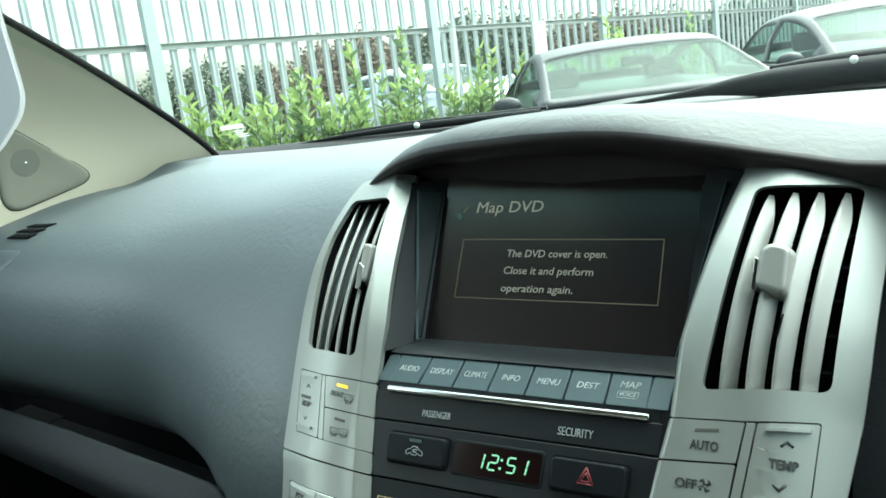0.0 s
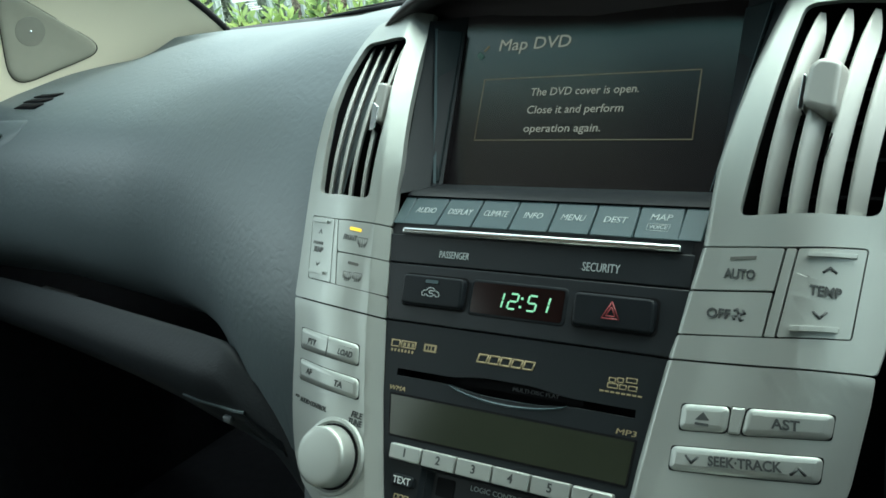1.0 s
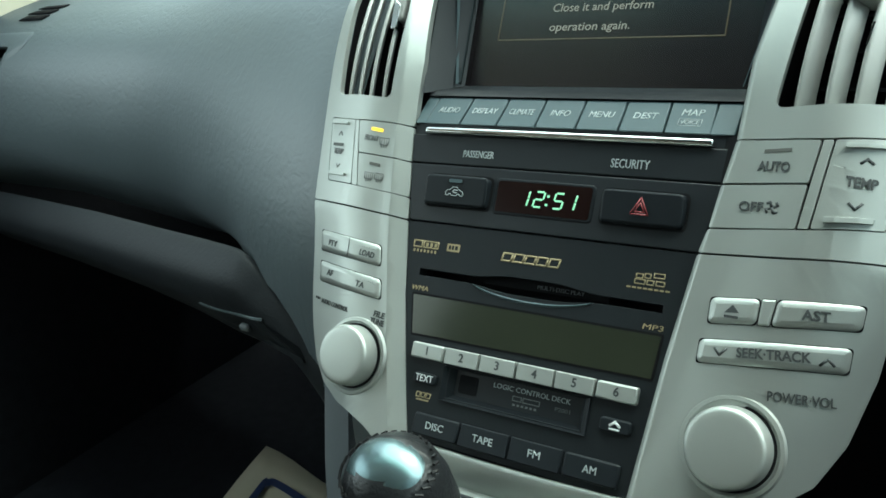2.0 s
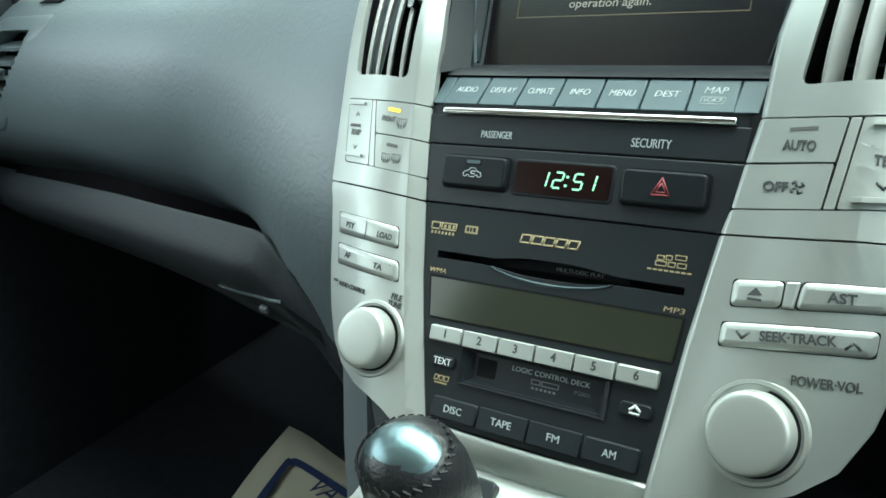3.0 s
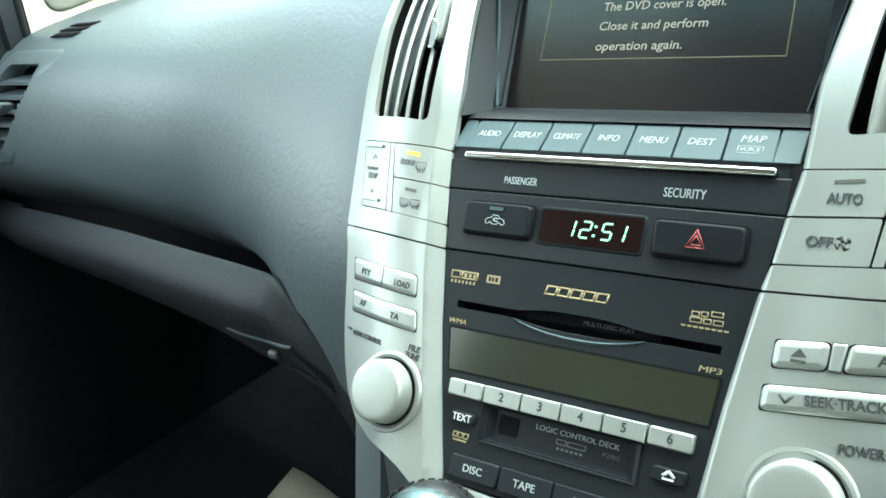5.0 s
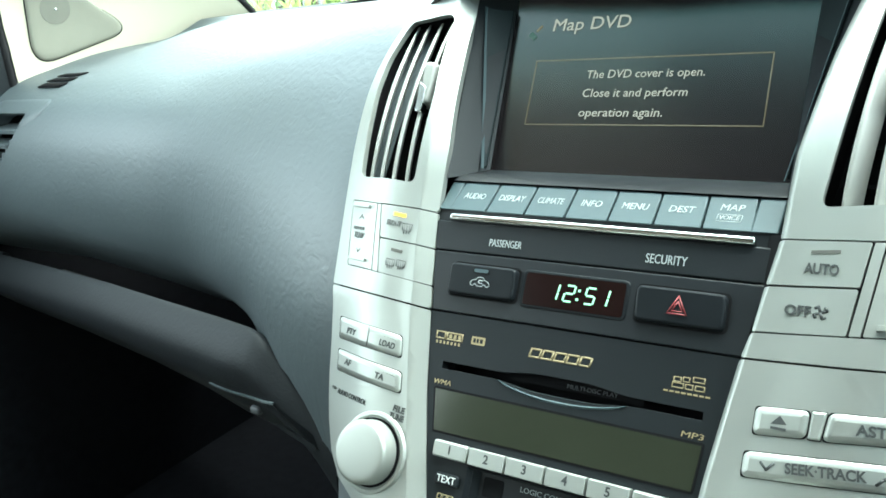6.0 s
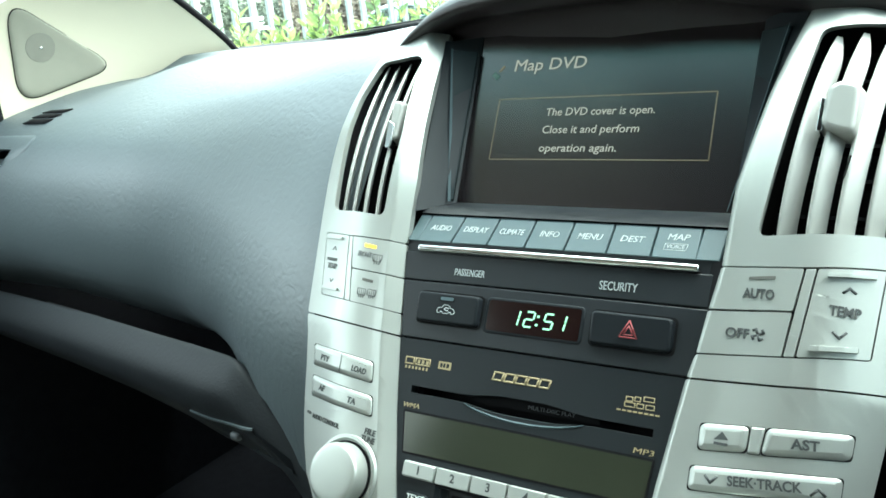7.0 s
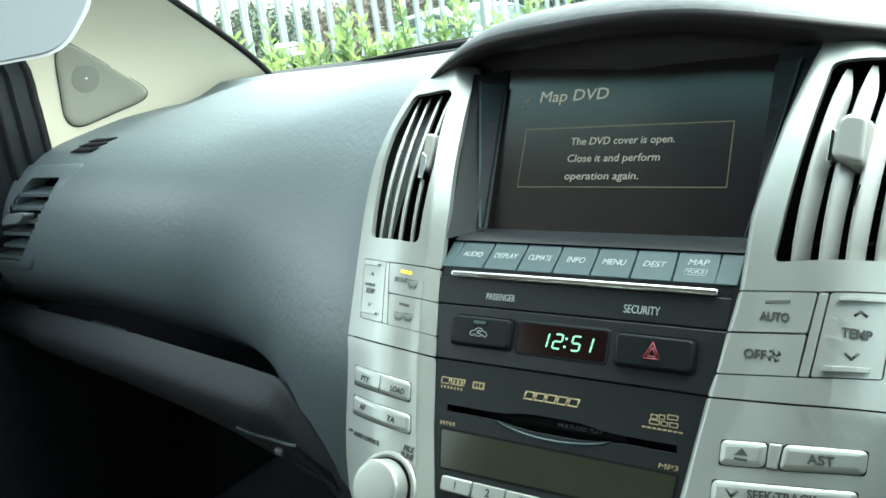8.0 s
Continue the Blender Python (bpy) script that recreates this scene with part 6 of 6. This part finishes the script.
for i, (a, d, h, sp, n) in enumerate(((51.5, 5.9, 1.15, 0.35, 12), (48.3, 5.8, 1.28, 0.34, 12), (45.6, 5.9, 1.30, 0.34, 13), (43.2, 6.1, 1.38, 0.32, 13), (40.9, 6.2, 1.33, 0.30, 13), (38.6, 6.4, 1.52, 0.30, 12), (36.4, 6.6, 1.28, 0.32, 12), (34.2, 6.9, 1.60, 0.26, 10),
                                      (32.6, 7.2, 1.30, 0.30, 11), (30.3, 7.4, 1.38, 0.36, 13), (28.2, 7.7, 1.40, 0.36, 13), (25.8, 8.2, 1.22, 0.36, 10), (21.6, 9.3, 1.55, 0.42, 13), (18.4, 10.2, 1.42, 0.40, 11), (16.6, 10.6, 1.50, 0.40, 11), (54.5, 5.6, 1.2, 0.4, 10))):
    x, y = polar(a, d)
    shrub(x, y, h, sp, int(n * 1.45), 40 + i)

# woodland far behind the fence
WOOD = [mat("far_foliage_" + n, c, 0.85, vary=0.4, vscale=0.8) for n, c in (("green", (0.145, 0.17, 0.125)), ("rust", (0.20, 0.165, 0.125)))]
for m, nm, seed, lab in ((WOOD[0], "far_woodland", 5, "dull green woodland behind the fence"), (WOOD[1], "far_scrub", 6, "rust brown bare scrub behind the fence")):
    rng = random.Random(seed)
    bm = bmesh.new()
    wood_top = lambda a: 1.92 + 0.14 * math.sin(a * 0.7) + 0.12 * math.sin(a * 1.9 + 1) + 0.10 * math.sin(a * 5.3) + 0.42 * ease((44 - a) / 10) * ease((a - 20) / 8)
    rusty = lambda a: (0.5 + 0.5 * math.sin(a * 0.33 + 1.0) + 0.25 * math.sin(a * 1.1) > 0.55) == (seed == 6)
    for i in range(26000):
        a = rng.uniform(8, 66)
        if not rusty(a):
            continue
        x, y = polar(a, rng.uniform(21, 25.5))
        z = wood_top(a) * rng.random() ** 0.6 + rng.uniform(-0.1, 0.10)
        direction = Vector((rng.uniform(-1, 1), rng.uniform(-1, 1), rng.uniform(-0.2, 1)))
        leaf(bm, Vector((x, y, z)), direction, rng.uniform(0.07, 0.14), rng.uniform(0.04, 0.08), rng)
    prev = None
    for k in range(240):
        a = 8 + 58 * k / 239
        row = [bm.verts.new((*polar(a, 25.5 + 0.5 * math.sin(k * 1.7 + q)), (wood_top(a) - 0.03) * q / 3)) for q in range(4)]
        if prev and rusty(a):
            for q in range(3):
                bm.faces.new((prev[q], prev[q + 1], row[q + 1], row[q]))
        prev = row
    tagged(part(nm, bm, m, None, smooth=60), lab, "woodland", kind="stuff")

# parked cars
PAINT_BLACK = mat("black_car_paint", (0.020, 0.022, 0.025), 0.45, spec=0.3)
PAINT_DARK = mat("dark_grey_car_paint", (0.035, 0.040, 0.045), 0.45, spec=0.3)
PAINT_SILVER = mat("silver_car_paint", (0.55, 0.58, 0.60), 0.3, 0.5, coat=1.0)
CARGLASS = bpy.data.materials.new("tinted_car_glass")
CARGLASS.use_nodes = True
cn = CARGLASS.node_tree.nodes
cn.remove(cn["Principled BSDF"])
ctr, cgl, cmx = cn.new("ShaderNodeBsdfTransparent"), cn.new("ShaderNodeBsdfGlossy"), cn.new("ShaderNodeMixShader")
ctr.inputs["Color"].default_value = (0.55, 0.68, 0.62, 1)
cgl.inputs["Roughness"].default_value = 0.03
cgl.inputs["Color"].default_value = (0.85, 0.95, 0.9, 1)
cmx.inputs[0].default_value = 0.065
CARGLASS.node_tree.links.new(ctr.outputs[0], cmx.inputs[1])
CARGLASS.node_tree.links.new(cgl.outputs[0], cmx.inputs[2])
CARGLASS.node_tree.links.new(cmx.outputs[0], cn["Material Output"].inputs[0])
TYRE = mat("tyre_rubber", (0.02, 0.02, 0.02), 0.8)


def parked_car(x, y, heading, paint, label, tall=1.0, roof_len=0.85):
    """A low coupe: y is ahead, x across."""
    c = thing("parked_car", label, "car", pose(x, y, 0, 0, 0, heading))
    H = tall
    body = []
    for yy, w, zt, zb in ((2.10, 0.55, 0.62, 0.30), (2.02, 0.74, 0.70, 0.24), (1.70, 0.84, 0.80, 0.20), (1.0, 0.87, 0.93, 0.18), (0.4, 0.88, 0.955, 0.18), (-0.6, 0.88, 0.97, 0.18), (-1.4, 0.87, 0.98, 0.20), (-1.9, 0.80, 0.94, 0.26), (-2.1, 0.60, 0.86, 0.32)):
        zt *= H
        body.append([(-w, yy, zb), (-w * 1.0, yy, zt * 0.72), (-w * 0.93, yy, zt * 0.95), (-w * 0.80, yy, zt), (-w * 0.3, yy, zt + 0.025), (w * 0.3, yy, zt + 0.025), (w * 0.80, yy, zt), (w * 0.93, yy, zt * 0.95), (w, yy, zt * 0.72), (w, yy, zb)])
    part("body", grid(body), paint, c, smooth=50)
    zr, zb = 1.27 * H, 0.945 * H
    yf, yb, y0, y1 = 0.20, 0.20 - roof_len, 0.94, -1.62
    # stations from the windscreen's foot over the roof to the tail, each with a crown height, a corner and a foot width
    ys = list(np.linspace(y0, yf + 0.02, 8)) + [yf - 0.02] + list(np.linspace(yf - 0.10, yb + 0.06, 9)) + [yb] + list(np.linspace(yb - 0.04, y1, 8))
    top = catmull([(y0, zb + 0.02), (yf + 0.22, zr - 0.10), (yf, zr - 0.022), (yf * 0.6 + yb * 0.4, zr + 0.050), (yb, zr + 0.022), ((yb + y1) / 2, (zr + zb) / 2 + 0.06), (y1, zb + 0.02)], 8)
    crown = lambda y: float(np.interp(-y, [-p.x for p in top], [p.y for p in top]))
    across = [0.0, 0.045, 0.10, 0.30, 0.60, 1.0]
    side = [0.0, 0.06, 0.45, 0.86, 0.94]
    gh = {"shell": [], "windscreen": [], "rear_window": [], "near": [], "far": []}
    rows = []
    for y in ys:
        f = (crown(y) - zb) / (zr - zb)
        wf, wc = 0.80 - 0.10 * max(0.0, abs(y + 0.3) - 0.7), 0.74 - 0.105 * f - 0.06 * max(0.0, -y - 0.6)
        zc = zb + (crown(y) - zb) * 0.89
        row = []
        for k in side:
            row.append((wf + (wc - wf) * k + 0.03 * math.sin(math.pi * k), zb + (zc - zb) * k))
        for k in across:
            row.append((wc * (1 - k) - 0.01 * (k == 0), zc + (crown(y) - zc) * (1 - (1 - k) ** 2.6)))
        row += [(-a, z) for a, z in row[-2::-1]]
        bow = lambda a: (0.10 if y > -0.2 else -0.10) * (a / 0.75) ** 2 * min(1.0, abs(y + 0.2) / 0.5)
        rows.append([(a, y - bow(a), z) for a, z in row])
    n = len(rows[0])
    for i in range(len(rows) - 1):
        ym = (ys[i] + ys[i + 1]) / 2
        for j in range(n - 1):
            m = min(j, n - 2 - j)
            spot = "shell"
            if m >= 6 and yf - 0.01 < ym < y0 - 0.06:
                spot = "windscreen"
            elif m >= 6 and y1 + 0.2 < ym < yb - 0.03:
                spot = "rear_window"
            elif 1 <= m <= 2 and -1.25 < ym < 0.66 and not -0.52 < ym < -0.42:
                spot = "near" if j < n / 2 else "far"
            gh[spot].append((rows[i][j], rows[i + 1][j], rows[i + 1][j + 1], rows[i][j + 1]))
    for spot, faces in gh.items():
        bm = bmesh.new()
        for f in faces:
            bm.faces.new([bm.verts.new(p) for p in f])
        bmesh.ops.remove_doubles(bm, verts=bm.verts[:], dist=0.0005)
        glazed = spot != "shell"
        ob = part({"shell": "roof", "near": "side_window", "far": "side_window"}.get(spot, spot), bm, CARGLASS if glazed else paint, c, smooth=60)
        if not glazed:
            ob.modifiers.new("thick", "SOLIDIFY").thickness = 0.02
    for sx in (-1, 1):
        bm = bmesh.new()
        bmesh.ops.create_uvsphere(bm, u_segments=16, v_segments=10, radius=1, matrix=Matrix.Translation((sx * 0.95, 0.60, zb + 0.035)) @ Matrix.Diagonal((0.095, 0.06, 0.060, 1)))
        part("door_mirror", bm, paint, c, smooth=80)
        for yy in (1.32, -1.30):
            bm = bmesh.new()
            bmesh.ops.create_cone(bm, segments=28, radius1=0.32, radius2=0.32, depth=0.22, cap_ends=True, matrix=Matrix.Translation((sx * 0.80, yy, 0.32)) @ Matrix.Rotation(radians(90), 4, "Y"))
            wheel = part("wheel", bm, TYRE, c, bevel=0.03)
            bm = bmesh.new()
            bmesh.ops.create_cone(bm, segments=20, radius1=0.21, radius2=0.18, depth=0.03, cap_ends=True, matrix=Matrix.Translation((sx * 0.915, yy, 0.32)) @ Matrix.Rotation(radians(90 * sx), 4, "Y"))
            part("rim", bm, GALV, wheel)
        bm = bmesh.new()
        box(bm, sx * 0.38 - 0.23, sx * 0.38 + 0.23, -0.62, -0.48, 0.5, zb + 0.03)
        part("seat_back", bm, SEAT, c, bevel=0.065, segs=4)
        bm = bmesh.new()
        box(bm, sx * 0.38 - 0.13, sx * 0.38 + 0.13, -0.62, -0.53, zb + 0.05, zb + 0.20)
        part("headrest", bm, SEAT, c, bevel=0.04, segs=4)
    bm = bmesh.new()
    box(bm, -0.11, 0.11, 0.22, 0.25, zr - 0.14, zr - 0.08)
    part("mirror", bm, RUBBER, c, bevel=0.015)
    bm = bmesh.new()
    box(bm, -0.72, 0.72, 0.3, 0.84, zb - 0.15, zb - 0.04)
    part("dash_top", bm, RUBBER, c, bevel=0.03)
    return c


parked_car(-1.935, 5.57, 214, PAINT_BLACK, "black coupe parked facing the camera")
parked_car(-0.41, 6.94, 210, PAINT_DARK, "dark grey saloon parked beside the black coupe", 1.045, 1.15)
x, y = polar(32.5, 12.5)
parked_car(x, y, 255, PAINT_SILVER, "silver car parked behind the fence", 1.02, 1.1)
